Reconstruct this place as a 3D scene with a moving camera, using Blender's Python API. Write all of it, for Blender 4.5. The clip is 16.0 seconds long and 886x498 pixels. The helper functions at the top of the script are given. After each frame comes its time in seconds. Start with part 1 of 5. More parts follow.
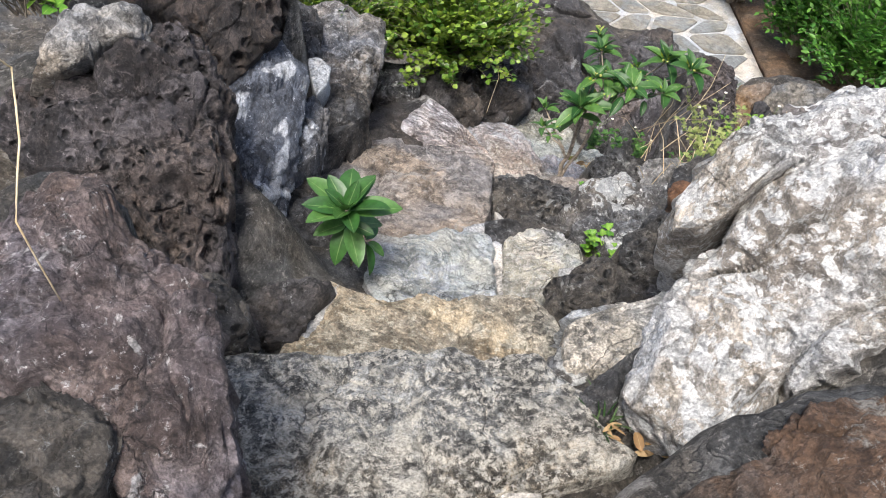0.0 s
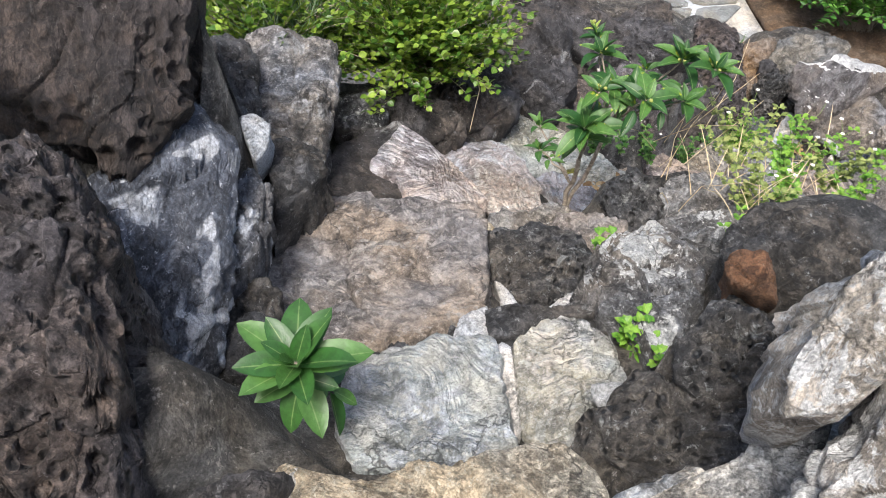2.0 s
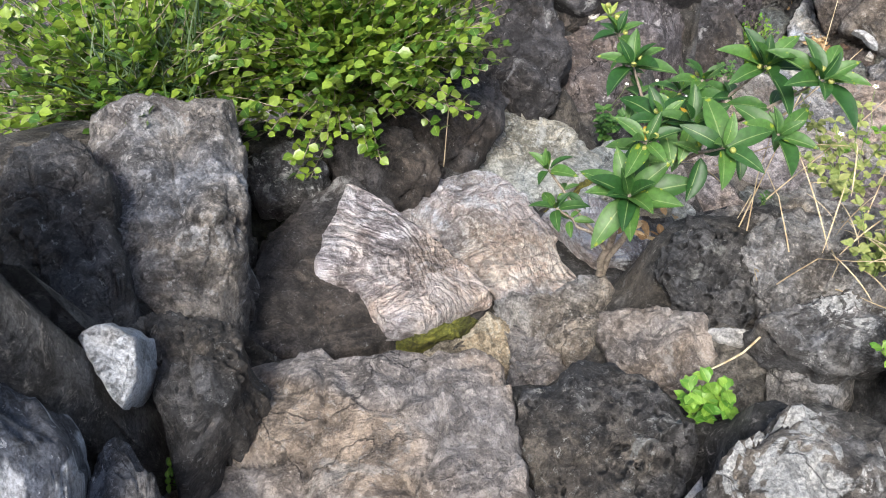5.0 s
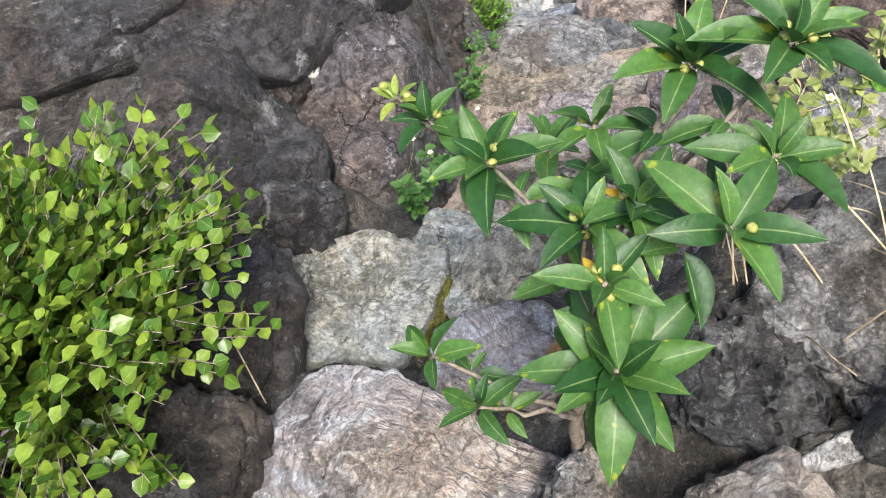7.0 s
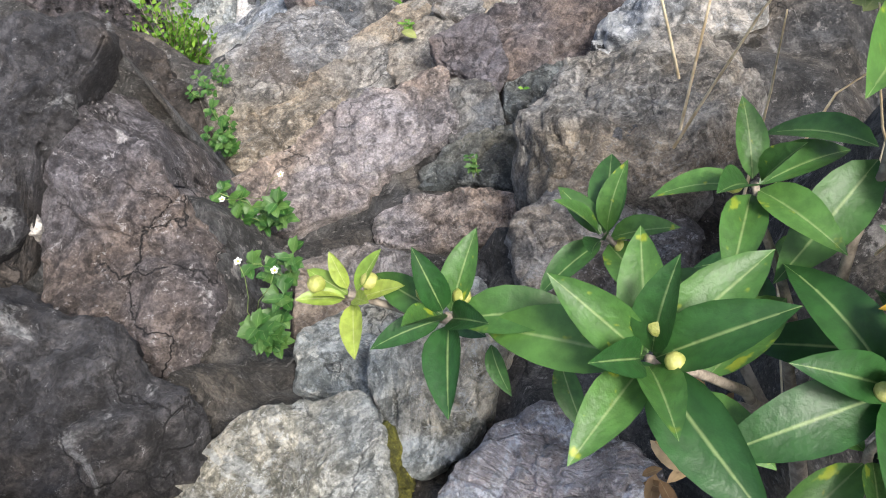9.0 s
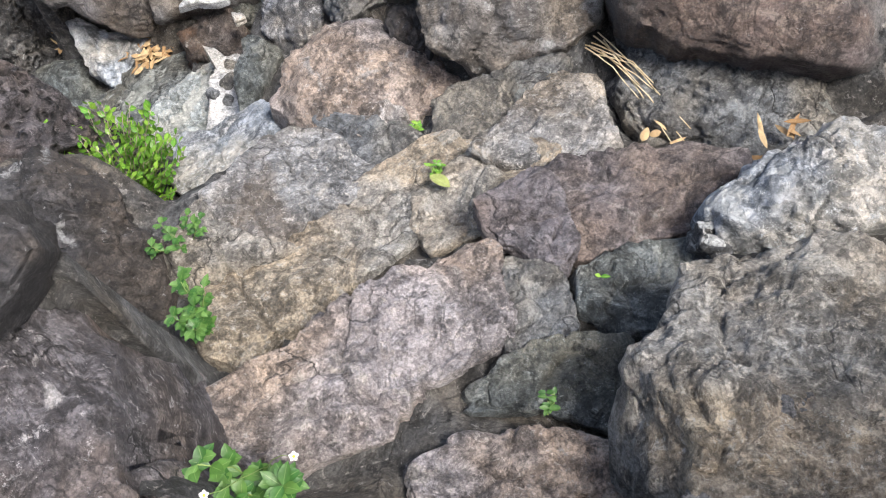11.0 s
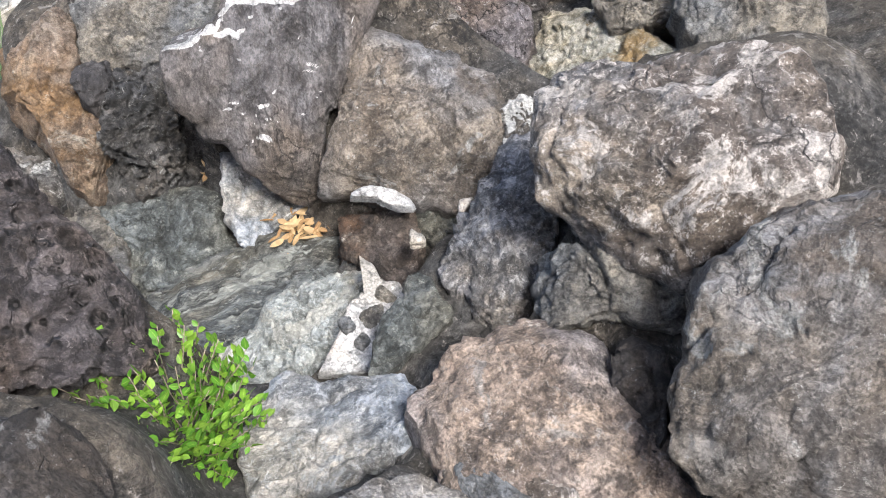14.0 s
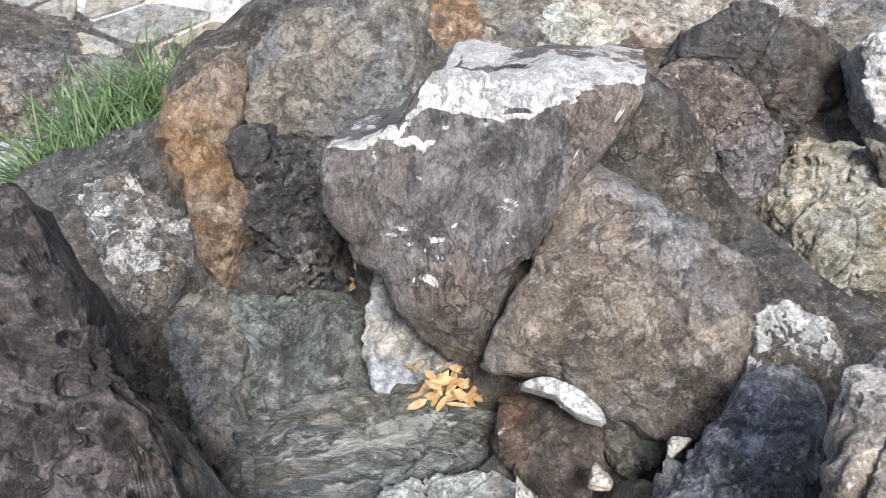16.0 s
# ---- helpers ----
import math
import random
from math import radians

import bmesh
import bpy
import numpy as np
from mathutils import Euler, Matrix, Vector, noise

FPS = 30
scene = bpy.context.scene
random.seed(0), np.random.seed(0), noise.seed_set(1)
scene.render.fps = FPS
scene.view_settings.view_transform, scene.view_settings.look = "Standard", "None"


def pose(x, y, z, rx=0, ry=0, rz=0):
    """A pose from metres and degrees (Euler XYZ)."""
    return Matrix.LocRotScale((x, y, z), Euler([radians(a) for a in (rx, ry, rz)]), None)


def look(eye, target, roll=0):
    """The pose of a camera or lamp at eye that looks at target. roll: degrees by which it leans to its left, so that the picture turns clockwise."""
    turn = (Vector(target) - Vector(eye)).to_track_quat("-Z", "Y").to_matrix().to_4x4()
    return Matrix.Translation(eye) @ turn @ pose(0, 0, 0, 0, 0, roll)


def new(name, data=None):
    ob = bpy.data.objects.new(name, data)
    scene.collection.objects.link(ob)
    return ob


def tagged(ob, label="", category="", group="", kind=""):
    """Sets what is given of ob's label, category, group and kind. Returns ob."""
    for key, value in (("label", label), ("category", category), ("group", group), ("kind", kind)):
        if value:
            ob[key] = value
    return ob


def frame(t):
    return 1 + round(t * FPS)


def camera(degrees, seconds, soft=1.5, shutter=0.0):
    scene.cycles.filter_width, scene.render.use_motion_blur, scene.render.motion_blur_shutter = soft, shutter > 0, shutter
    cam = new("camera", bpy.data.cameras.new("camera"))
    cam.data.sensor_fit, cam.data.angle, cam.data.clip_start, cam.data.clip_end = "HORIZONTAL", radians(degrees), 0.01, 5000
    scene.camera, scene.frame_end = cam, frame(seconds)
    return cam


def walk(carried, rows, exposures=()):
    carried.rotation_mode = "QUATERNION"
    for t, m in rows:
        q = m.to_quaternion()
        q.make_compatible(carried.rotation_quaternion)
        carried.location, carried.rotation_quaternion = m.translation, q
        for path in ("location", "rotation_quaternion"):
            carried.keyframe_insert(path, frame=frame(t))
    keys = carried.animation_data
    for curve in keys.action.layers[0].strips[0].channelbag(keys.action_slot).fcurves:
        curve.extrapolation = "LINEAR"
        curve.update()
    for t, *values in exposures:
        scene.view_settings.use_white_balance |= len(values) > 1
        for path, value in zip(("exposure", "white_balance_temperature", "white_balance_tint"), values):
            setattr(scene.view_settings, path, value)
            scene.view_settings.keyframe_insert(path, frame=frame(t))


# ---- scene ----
cam = camera(52.7, 16.0, 1.0)
METRES, EYE, TILT, LEAN, TURN = 8.0, 1.5, -44.0, -4.0, 0.0
ROWS = [
    (0.0, 0.0, 0.0, 0.0, -0.0, 0.0, -0.0),
    (0.5, -0.0086, 0.0217, 0.0155, -0.41, -0.36, 1.05),
    (1.0, -0.0065, 0.0489, 0.0278, -0.57, -0.62, 1.64),
    (1.5, 0.0042, 0.0773, 0.0471, -0.19, -1.4, 0.99),
    (2.0, 0.0066, 0.1037, 0.0557, -0.4, -2.37, 6.22),
    (2.5, 0.0001, 0.1337, 0.0739, -0.99, -3.69, 9.45),
    (3.0, 0.0039, 0.1552, 0.089, -1.58, -8.34, 10.39),
    (3.5, 0.0135, 0.1769, 0.1084, -1.86, -10.43, 11.36),
    (6.0, 0.0237, 0.3513, 0.1647, -10.38, -13.06, 27.21),
    (6.5, 0.0327, 0.3882, 0.175, -21.51, -20.03, 36.36),
    (7.0, 0.0493, 0.4258, 0.1811, -27.89, -22.85, 42.39),
    (7.5, 0.0648, 0.4515, 0.1778, -41.01, -32.08, 48.08),
    (8.0, 0.0721, 0.4811, 0.1799, -62.05, -48.27, 51.65),
    (8.5, 0.0716, 0.5102, 0.1911, -70.31, -55.21, 52.99),
    (9.0, 0.0864, 0.5394, 0.1977, -71.74, -57.59, 52.67),
    (11.5, 0.1832, 0.639, 0.1951, -72.74, -56.02, 48.16),
    (12.0, 0.1983, 0.6531, 0.1929, -76.28, -59.39, 48.57),
    (12.5, 0.216, 0.6812, 0.1899, -73.94, -50.6, 46.63),
    (13.0, 0.2367, 0.7003, 0.1964, -67.82, -45.8, 44.28),
    (13.5, 0.265, 0.7211, 0.1906, -51.13, -31.82, 41.15),
    (14.0, 0.2831, 0.7358, 0.1883, -44.6, -28.82, 38.81),
    (14.5, 0.3017, 0.7663, 0.191, -43.14, -28.29, 36.03),
    (15.0, 0.3119, 0.7809, 0.2022, -38.64, -25.52, 34.63),
    (15.5, 0.3269, 0.805, 0.2016, -33.53, -19.89, 32.68),
    (16.0, 0.3462, 0.8222, 0.203, -27.28, -16.77, 31.08),
]
walk(cam, [(t, pose(0, 0, EYE, TILT, LEAN, TURN) @ pose(METRES * x, METRES * y, METRES * z, 90 + pitch, roll, yaw)) for t, x, y, z, yaw, pitch, roll in ROWS],
     [(0.0, 0.62), (3.5, 0.7), (9.0, 0.78), (12.0, 1.0), (16.0, 1.0)])

# ---- light ----
world = bpy.data.worlds.new("sky")
scene.world = world
world.use_nodes = True
wn = world.node_tree.nodes
sky = wn.new("ShaderNodeTexSky")
sky.sky_type, sky.sun_disc = "NISHITA", False
sky.sun_elevation, sky.sun_rotation = radians(62), radians(200)
sky.air_density, sky.dust_density, sky.ozone_density = 1.0, 4.0, 0.6
wn["Background"].inputs["Strength"].default_value = 0.15
world.node_tree.links.new(sky.outputs["Color"], wn["Background"].inputs["Color"])
sun = new("sun", bpy.data.lights.new("sun", "SUN"))
sun.data.energy, sun.data.angle, sun.data.color = 3.6, radians(16), (1.0, 0.965, 0.92)
sun.matrix_world = look((-1.6, -4.4, 9.0), (0, 0, 0))


# ---- materials ----
def nodes_of(name):
    m = bpy.data.materials.new(name)
    m.use_nodes = True
    return m, m.node_tree.nodes, m.node_tree.links, m.node_tree.nodes["Principled BSDF"]


def mixed(nodes, links, fac, a, b, mode="MIX"):
    x = nodes.new("ShaderNodeMix")
    x.data_type, x.blend_type = "RGBA", mode
    for socket, value in ((x.inputs[0], fac), (x.inputs[6], a), (x.inputs[7], b)):
        if isinstance(value, (int, float)):
            socket.default_value = value
        elif isinstance(value, tuple):
            socket.default_value = (*value, 1)
        else:
            links.new(value, socket)
    return x.outputs[2]


def ranged(nodes, links, value, lo, hi, out=(0.0, 1.0)):
    r = nodes.new("ShaderNodeMapRange")
    r.interpolation_type = "SMOOTHSTEP"
    r.inputs[1].default_value, r.inputs[2].default_value = lo, hi
    r.inputs[3].default_value, r.inputs[4].default_value = out
    links.new(value, r.inputs[0])
    return r.outputs[0]


def grained(nodes, links, vector, scale, detail=6.0, rough=0.6, distort=0.0):
    n = nodes.new("ShaderNodeTexNoise")
    n.inputs["Scale"].default_value, n.inputs["Detail"].default_value = scale, detail
    n.inputs["Roughness"].default_value, n.inputs["Distortion"].default_value = rough, distort
    links.new(vector, n.inputs["Vector"])
    return n.outputs["Fac"]


def shifted(nodes, links, stretch=(1, 1, 1)):
    """Object coordinates, moved by a random amount from object to object."""
    tc, info = nodes.new("ShaderNodeTexCoord"), nodes.new("ShaderNodeObjectInfo")
    mp, mul = nodes.new("ShaderNodeMapping"), nodes.new("ShaderNodeVectorMath")
    mul.operation = "SCALE"
    mul.inputs[0].default_value = (17.0, 31.0, 23.0)
    links.new(info.outputs["Random"], mul.inputs["Scale"])
    links.new(mul.outputs[0], mp.inputs["Location"])
    links.new(tc.outputs["Object"], mp.inputs["Vector"])
    mp.inputs["Scale"].default_value = stretch
    return mp.outputs[0]


def rock(name, dark, mid, light, speck=0.6, patch=0.75, patch_colour=(0.55, 0.56, 0.55), patch_scale=6.0, ripple=0.0, stain=None,
         bump=1.0, stretch=(1, 1, 1), grain=42.0, crevice=0.55, holes=0.0, top=0.0, film_rough=0.68):
    """Weathered rock: broad clouds of tone, grain, pale specks, lichen patches above a threshold, hairline cracks, pits
    with their shade put into the colour, a crust on upward faces.
    """
    m, n, l, p = nodes_of(name)
    v = shifted(n, l, stretch)

    def math_node(kind, x, y):
        o = n.new("ShaderNodeMath")
        o.operation = kind
        for k, value in enumerate((x, y)):
            if isinstance(value, (int, float)):
                o.inputs[k].default_value = value
            else:
                l.new(value, o.inputs[k])
        return o.outputs[0]

    broad = grained(n, l, v, 3.2, 9, 0.66, 0.5)
    fine = grained(n, l, v, grain, 8, 0.75)
    tiny = grained(n, l, v, 130, 4, 0.7)
    mottle = grained(n, l, v, 8.5, 12, 0.72, 0.9)
    c = mixed(n, l, ranged(n, l, broad, 0.38, 0.6), dark, mid)
    c = mixed(n, l, ranged(n, l, mottle, 0.5, 0.58, (0.0, 0.75)), c, light)
    c = mixed(n, l, ranged(n, l, mottle, 0.38, 0.45, (0.7, 0.0)), c, dark)
    c = mixed(n, l, ranged(n, l, fine, 0.47, 0.66, (0.0, 0.6)), c, light)
    tint = mixed(n, l, ranged(n, l, grained(n, l, v, 1.9, 4, 0.55, 0.4), 0.4, 0.6), (1.1, 1.0, 0.88), (0.93, 0.99, 1.1))
    c = mixed(n, l, 1.0, c, tint, "MULTIPLY")
    # hollows, and valleys below, also get relief shade in their colour
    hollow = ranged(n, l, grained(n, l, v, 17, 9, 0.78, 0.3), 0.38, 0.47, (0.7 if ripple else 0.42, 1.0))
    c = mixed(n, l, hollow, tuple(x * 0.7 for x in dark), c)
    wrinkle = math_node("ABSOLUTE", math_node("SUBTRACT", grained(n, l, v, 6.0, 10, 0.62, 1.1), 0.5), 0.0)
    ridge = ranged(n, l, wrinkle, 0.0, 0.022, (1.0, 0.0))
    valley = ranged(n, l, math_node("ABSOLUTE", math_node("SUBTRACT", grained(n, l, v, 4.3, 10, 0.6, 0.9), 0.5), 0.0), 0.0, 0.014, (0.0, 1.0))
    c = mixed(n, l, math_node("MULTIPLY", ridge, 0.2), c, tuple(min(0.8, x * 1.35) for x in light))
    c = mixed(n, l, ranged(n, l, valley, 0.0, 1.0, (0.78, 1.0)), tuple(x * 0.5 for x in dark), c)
    if stain:
        c = mixed(n, l, ranged(n, l, grained(n, l, v, 2.1, 6, 0.6, 0.8), 0.48, 0.62, (0, 0.75)), c, stain)
    speck, patch = 0.27 + 0.5 * speck, 0.27 + 0.5 * patch
    c = mixed(n, l, ranged(n, l, grained(n, l, v, 34, 9, 0.8, 0.4), speck, speck + 0.05, (0, 0.85)), c, patch_colour)
    cloud = grained(n, l, v, patch_scale, 9, film_rough, 0.7)
    if top:
        geo, sep = n.new("ShaderNodeNewGeometry"), n.new("ShaderNodeSeparateXYZ")
        l.new(geo.outputs["Normal"], sep.inputs[0])
        cloud = math_node("ADD", cloud, ranged(n, l, sep.outputs[2], 0.6, 0.98, (-0.4 * top, top)))
    film = ranged(n, l, cloud, patch, patch + 0.05, (0, 0.92))
    c = mixed(n, l, film, c, mixed(n, l, ranged(n, l, fine, 0.35, 0.6), tuple(0.72 * x for x in patch_colour), patch_colour))
    c = mixed(n, l, ranged(n, l, tiny, 0.38, 0.6, (0.75 if ripple else 0.58, 1.0)), (0, 0, 0), c)
    c = mixed(n, l, ranged(n, l, grained(n, l, v, 95, 5, 0.75), 0.58, 0.66, (0, 0.35)), c, tuple(min(0.85, x * 1.5) for x in light))
    vor = n.new("ShaderNodeTexVoronoi")
    vor.feature = "DISTANCE_TO_EDGE"
    vor.inputs["Scale"].default_value = 2.6
    warp = n.new("ShaderNodeVectorMath")
    warp.operation = "MULTIPLY_ADD"
    noise_v = n.new("ShaderNodeTexNoise")
    noise_v.inputs["Scale"].default_value, noise_v.inputs["Detail"].default_value = 5.0, 6
    l.new(v, noise_v.inputs["Vector"])
    l.new(noise_v.outputs["Color"], warp.inputs[0])
    warp.inputs[1].default_value = (0.55, 0.55, 0.55)
    l.new(v, warp.inputs[2])
    l.new(warp.outputs[0], vor.inputs["Vector"])
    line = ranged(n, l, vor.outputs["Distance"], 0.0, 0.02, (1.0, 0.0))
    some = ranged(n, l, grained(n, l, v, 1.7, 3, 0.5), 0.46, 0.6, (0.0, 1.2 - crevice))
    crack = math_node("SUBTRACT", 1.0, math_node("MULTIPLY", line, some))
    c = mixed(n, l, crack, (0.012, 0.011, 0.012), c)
    lumps = grained(n, l, v, 6.5, 10, 0.66, 0.7)
    rise = math_node("MULTIPLY", lumps, 11.0)
    part_step = math_node("FRACT", rise, 0.0)
    flakes = math_node("DIVIDE", math_node("ADD", math_node("SUBTRACT", rise, part_step), ranged(n, l, part_step, 0.0, 0.3)), 11.0)
    h = mixed(n, l, 0.3, lumps, flakes)
    h = mixed(n, l, 0.3, h, fine)
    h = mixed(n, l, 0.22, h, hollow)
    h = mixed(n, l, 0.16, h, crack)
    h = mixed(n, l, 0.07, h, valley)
    h = mixed(n, l, 0.04, h, ridge)
    if ripple:
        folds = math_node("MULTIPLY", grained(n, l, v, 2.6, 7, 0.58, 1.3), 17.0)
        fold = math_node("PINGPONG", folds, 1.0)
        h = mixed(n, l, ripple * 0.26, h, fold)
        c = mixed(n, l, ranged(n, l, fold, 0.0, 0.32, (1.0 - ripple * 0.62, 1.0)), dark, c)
    if holes:
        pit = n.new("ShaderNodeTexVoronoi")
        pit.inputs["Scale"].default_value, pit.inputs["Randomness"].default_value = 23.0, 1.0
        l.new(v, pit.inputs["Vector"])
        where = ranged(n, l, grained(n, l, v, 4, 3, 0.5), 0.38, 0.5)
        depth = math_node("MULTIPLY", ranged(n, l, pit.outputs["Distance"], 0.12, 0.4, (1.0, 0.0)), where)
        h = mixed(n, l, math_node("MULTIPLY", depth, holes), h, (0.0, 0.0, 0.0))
        # shade inside the pits, painted into the colour on top of the bump
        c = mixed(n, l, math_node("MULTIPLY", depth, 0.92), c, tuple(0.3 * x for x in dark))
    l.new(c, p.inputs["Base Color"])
    l.new(ranged(n, l, fine, 0.3, 0.7, (0.7, 0.95)), p.inputs["Roughness"])
    b = n.new("ShaderNodeBump")
    b.inputs["Strength"].default_value, b.inputs["Distance"].default_value = 1.0, 0.085 * bump
    l.new(h, b.inputs["Height"])
    l.new(b.outputs[0], p.inputs["Normal"])
    return m


WHITE, PALE_L = (0.62, 0.63, 0.62), (0.42, 0.43, 0.42)
SPECKLE = rock("speckled_granite", (0.06, 0.056, 0.05), (0.17, 0.16, 0.142), (0.62, 0.59, 0.52), 0.44, 0.62, (0.62, 0.59, 0.52), 4, grain=55)
YELLOW = rock("yellow_sandstone", (0.22, 0.19, 0.145), (0.42, 0.37, 0.285), (0.66, 0.6, 0.48), 0.55, 0.64, (0.64, 0.59, 0.48), 5)
PALE = rock("whitish_stone", (0.208, 0.215, 0.194), (0.52, 0.536, 0.485), (0.576, 0.576, 0.576), 0.52, 0.56, (0.55, 0.55, 0.51), 5, ripple=0.5)
PALEGREEN = rock("greenish_pale_stone", (0.15, 0.158, 0.14), (0.37, 0.385, 0.35), (0.6, 0.615, 0.57), 0.53, 0.56, (0.52, 0.53, 0.5), 5, ripple=0.35)
GREY = rock("grey_stone", (0.12, 0.115, 0.108), (0.27, 0.255, 0.235), (0.5, 0.475, 0.44), 0.57, 0.6, (0.5, 0.48, 0.45), 4.5, stain=(0.15, 0.12, 0.095))
GREYD = rock("dark_grey_stone", (0.093, 0.093, 0.093), (0.178, 0.178, 0.174), (0.295, 0.295, 0.279), 0.64, 0.7, (0.32, 0.33, 0.31), 5)
GREYW = rock("grey_stone_with_lichen", (0.093, 0.0853, 0.0806), (0.202, 0.186, 0.174), (0.341, 0.326, 0.31), 0.63, 0.64, (0.42, 0.42, 0.41), 4, stain=(0.13, 0.1, 0.075))
GREYW2 = rock("flecked_grey_stone", (0.112, 0.104, 0.098), (0.25, 0.23, 0.215), (0.43, 0.405, 0.38), 0.55, 0.56, (0.62, 0.58, 0.55), 6, stain=(0.13, 0.1, 0.08))
BROWN = rock("brown_stone", (0.115, 0.1, 0.09), (0.27, 0.235, 0.208), (0.46, 0.41, 0.365), 0.57, 0.63, (0.42, 0.39, 0.36), 5, ripple=0.3)
BROWND = rock("dark_brown_stone", (0.016, 0.013, 0.013), (0.045, 0.035, 0.031), (0.1, 0.078, 0.068), 0.68, 0.72, (0.22, 0.2, 0.19), 3, stretch=(1.4, 0.7, 1))
YELBROWN = rock("ochre_grey_stone", (0.16, 0.145, 0.122), (0.32, 0.285, 0.24), (0.5, 0.46, 0.39), 0.56, 0.62, (0.46, 0.43, 0.38), 5)
DARK = rock("dark_stone", (0.026, 0.026, 0.027), (0.065, 0.063, 0.063), (0.14, 0.133, 0.128), 0.61, 0.69, (0.3, 0.31, 0.31), 4)
DARK2 = rock("dark_cracked_stone", (0.0273, 0.025, 0.0257), (0.0624, 0.0562, 0.0546), (0.117, 0.106, 0.101), 0.65, 0.7, (0.32, 0.32, 0.32), 5, crevice=0.3)
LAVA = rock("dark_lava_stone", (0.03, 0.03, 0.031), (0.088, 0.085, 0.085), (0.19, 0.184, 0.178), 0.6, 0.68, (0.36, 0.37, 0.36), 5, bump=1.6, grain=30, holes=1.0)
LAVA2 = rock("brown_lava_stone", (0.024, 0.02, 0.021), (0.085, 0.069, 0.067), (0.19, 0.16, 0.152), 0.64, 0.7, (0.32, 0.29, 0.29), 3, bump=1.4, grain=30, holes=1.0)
PURPLE = rock("purple_brown_stone", (0.07, 0.053, 0.054), (0.15, 0.117, 0.117), (0.25, 0.21, 0.21), 0.62, 0.66, (0.6, 0.58, 0.58), 7)
PURPLE2 = rock("purple_grey_stone", (0.055, 0.047, 0.047), (0.135, 0.115, 0.112), (0.25, 0.22, 0.215), 0.6, 0.66, (0.46, 0.44, 0.44), 6, crevice=0.2)
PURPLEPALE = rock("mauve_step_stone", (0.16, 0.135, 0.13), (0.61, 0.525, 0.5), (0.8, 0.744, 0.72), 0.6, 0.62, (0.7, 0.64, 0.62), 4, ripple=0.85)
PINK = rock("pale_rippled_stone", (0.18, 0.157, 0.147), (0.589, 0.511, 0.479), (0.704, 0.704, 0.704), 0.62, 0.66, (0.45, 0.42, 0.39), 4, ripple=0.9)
PINK2 = rock("pinkish_stone", (0.15, 0.13, 0.122), (0.33, 0.282, 0.262), (0.52, 0.455, 0.42), 0.58, 0.64, (0.46, 0.42, 0.39), 5)
MAROON = rock("maroon_stone", (0.08, 0.0672, 0.0672), (0.168, 0.141, 0.138), (0.256, 0.224, 0.216), 0.68, 0.74, (0.32, 0.29, 0.27), 5)
MAROON2 = rock("reddish_dark_stone", (0.065, 0.052, 0.0507), (0.143, 0.111, 0.104), (0.221, 0.189, 0.179), 0.67, 0.72, (0.3, 0.29, 0.28), 3, stain=(0.14, 0.14, 0.14))
GREEND = rock("dark_green_stone", (0.06, 0.065, 0.06), (0.125, 0.134, 0.123), (0.235, 0.246, 0.228), 0.6, 0.66, (0.34, 0.36, 0.34), 6)
STRIPE = rock("banded_stone", (0.045, 0.05, 0.05), (0.115, 0.124, 0.122), (0.25, 0.262, 0.25), 0.58, 0.55, (0.34, 0.36, 0.345), 4, stretch=(0.6, 1.8, 1), ripple=0.3)
BLUE = rock("bluish_stone", (0.035, 0.038, 0.048), (0.095, 0.102, 0.12), (0.2, 0.212, 0.24), 0.62, 0.56, (0.66, 0.69, 0.75), 5.5, stretch=(1.2, 0.8, 1), film_rough=0.45)
BLUE2 = rock("bluish_dark_stone", (0.085, 0.086, 0.09), (0.2, 0.2, 0.205), (0.4, 0.395, 0.395), 0.58, 0.64, (0.44, 0.44, 0.44), 5, stain=(0.11, 0.095, 0.088))
BLUEW = rock("bluish_white_stone", (0.145, 0.157, 0.167), (0.348, 0.37, 0.384), (0.58, 0.594, 0.609), 0.56, 0.58, (0.5, 0.52, 0.53), 5, ripple=0.2)
CRUST = rock("crusted_stone", (0.072, 0.0672, 0.0636), (0.168, 0.158, 0.15), (0.3, 0.294, 0.282), 0.6, 0.62, WHITE, 3.6, top=0.1)
WHITE_ROCK = rock("white_crusted_stone", (0.32, 0.31, 0.295), (0.56, 0.55, 0.535), (0.78, 0.77, 0.76), 0.5, 0.44, (0.84, 0.84, 0.83), 2.4, grain=60, stain=(0.27, 0.235, 0.205), top=0.2)
WEDGE = rock("stained_wedge_stone", (0.078, 0.0689, 0.065), (0.156, 0.14, 0.134), (0.247, 0.227, 0.215), 0.76, 0.82, (0.75, 0.75, 0.75), 5.0, stretch=(1.3, 0.8, 1), top=0.42)
RUST = rock("rusty_face", (0.1, 0.045, 0.02), (0.2, 0.09, 0.04), (0.28, 0.15, 0.08), 0.7, 0.8, (0.3, 0.25, 0.2))
RUSTY = rock("ochre_brown_stone", (0.108, 0.072, 0.0504), (0.228, 0.162, 0.114), (0.36, 0.288, 0.216), 0.63, 0.66, (0.38, 0.35, 0.3), 4, stain=(0.24, 0.14, 0.06))
RUSTY2 = rock("brown_block_stone", (0.05, 0.038, 0.032), (0.115, 0.088, 0.073), (0.21, 0.175, 0.15), 0.64, 0.7, (0.36, 0.34, 0.31), 5, stain=(0.14, 0.075, 0.04))
OCHRE = rock("cream_ochre_stone", (0.187, 0.176, 0.121), (0.363, 0.352, 0.286), (0.528, 0.506, 0.44), 0.6, 0.62, (0.52, 0.5, 0.44), 3, stain=(0.3, 0.19, 0.07))
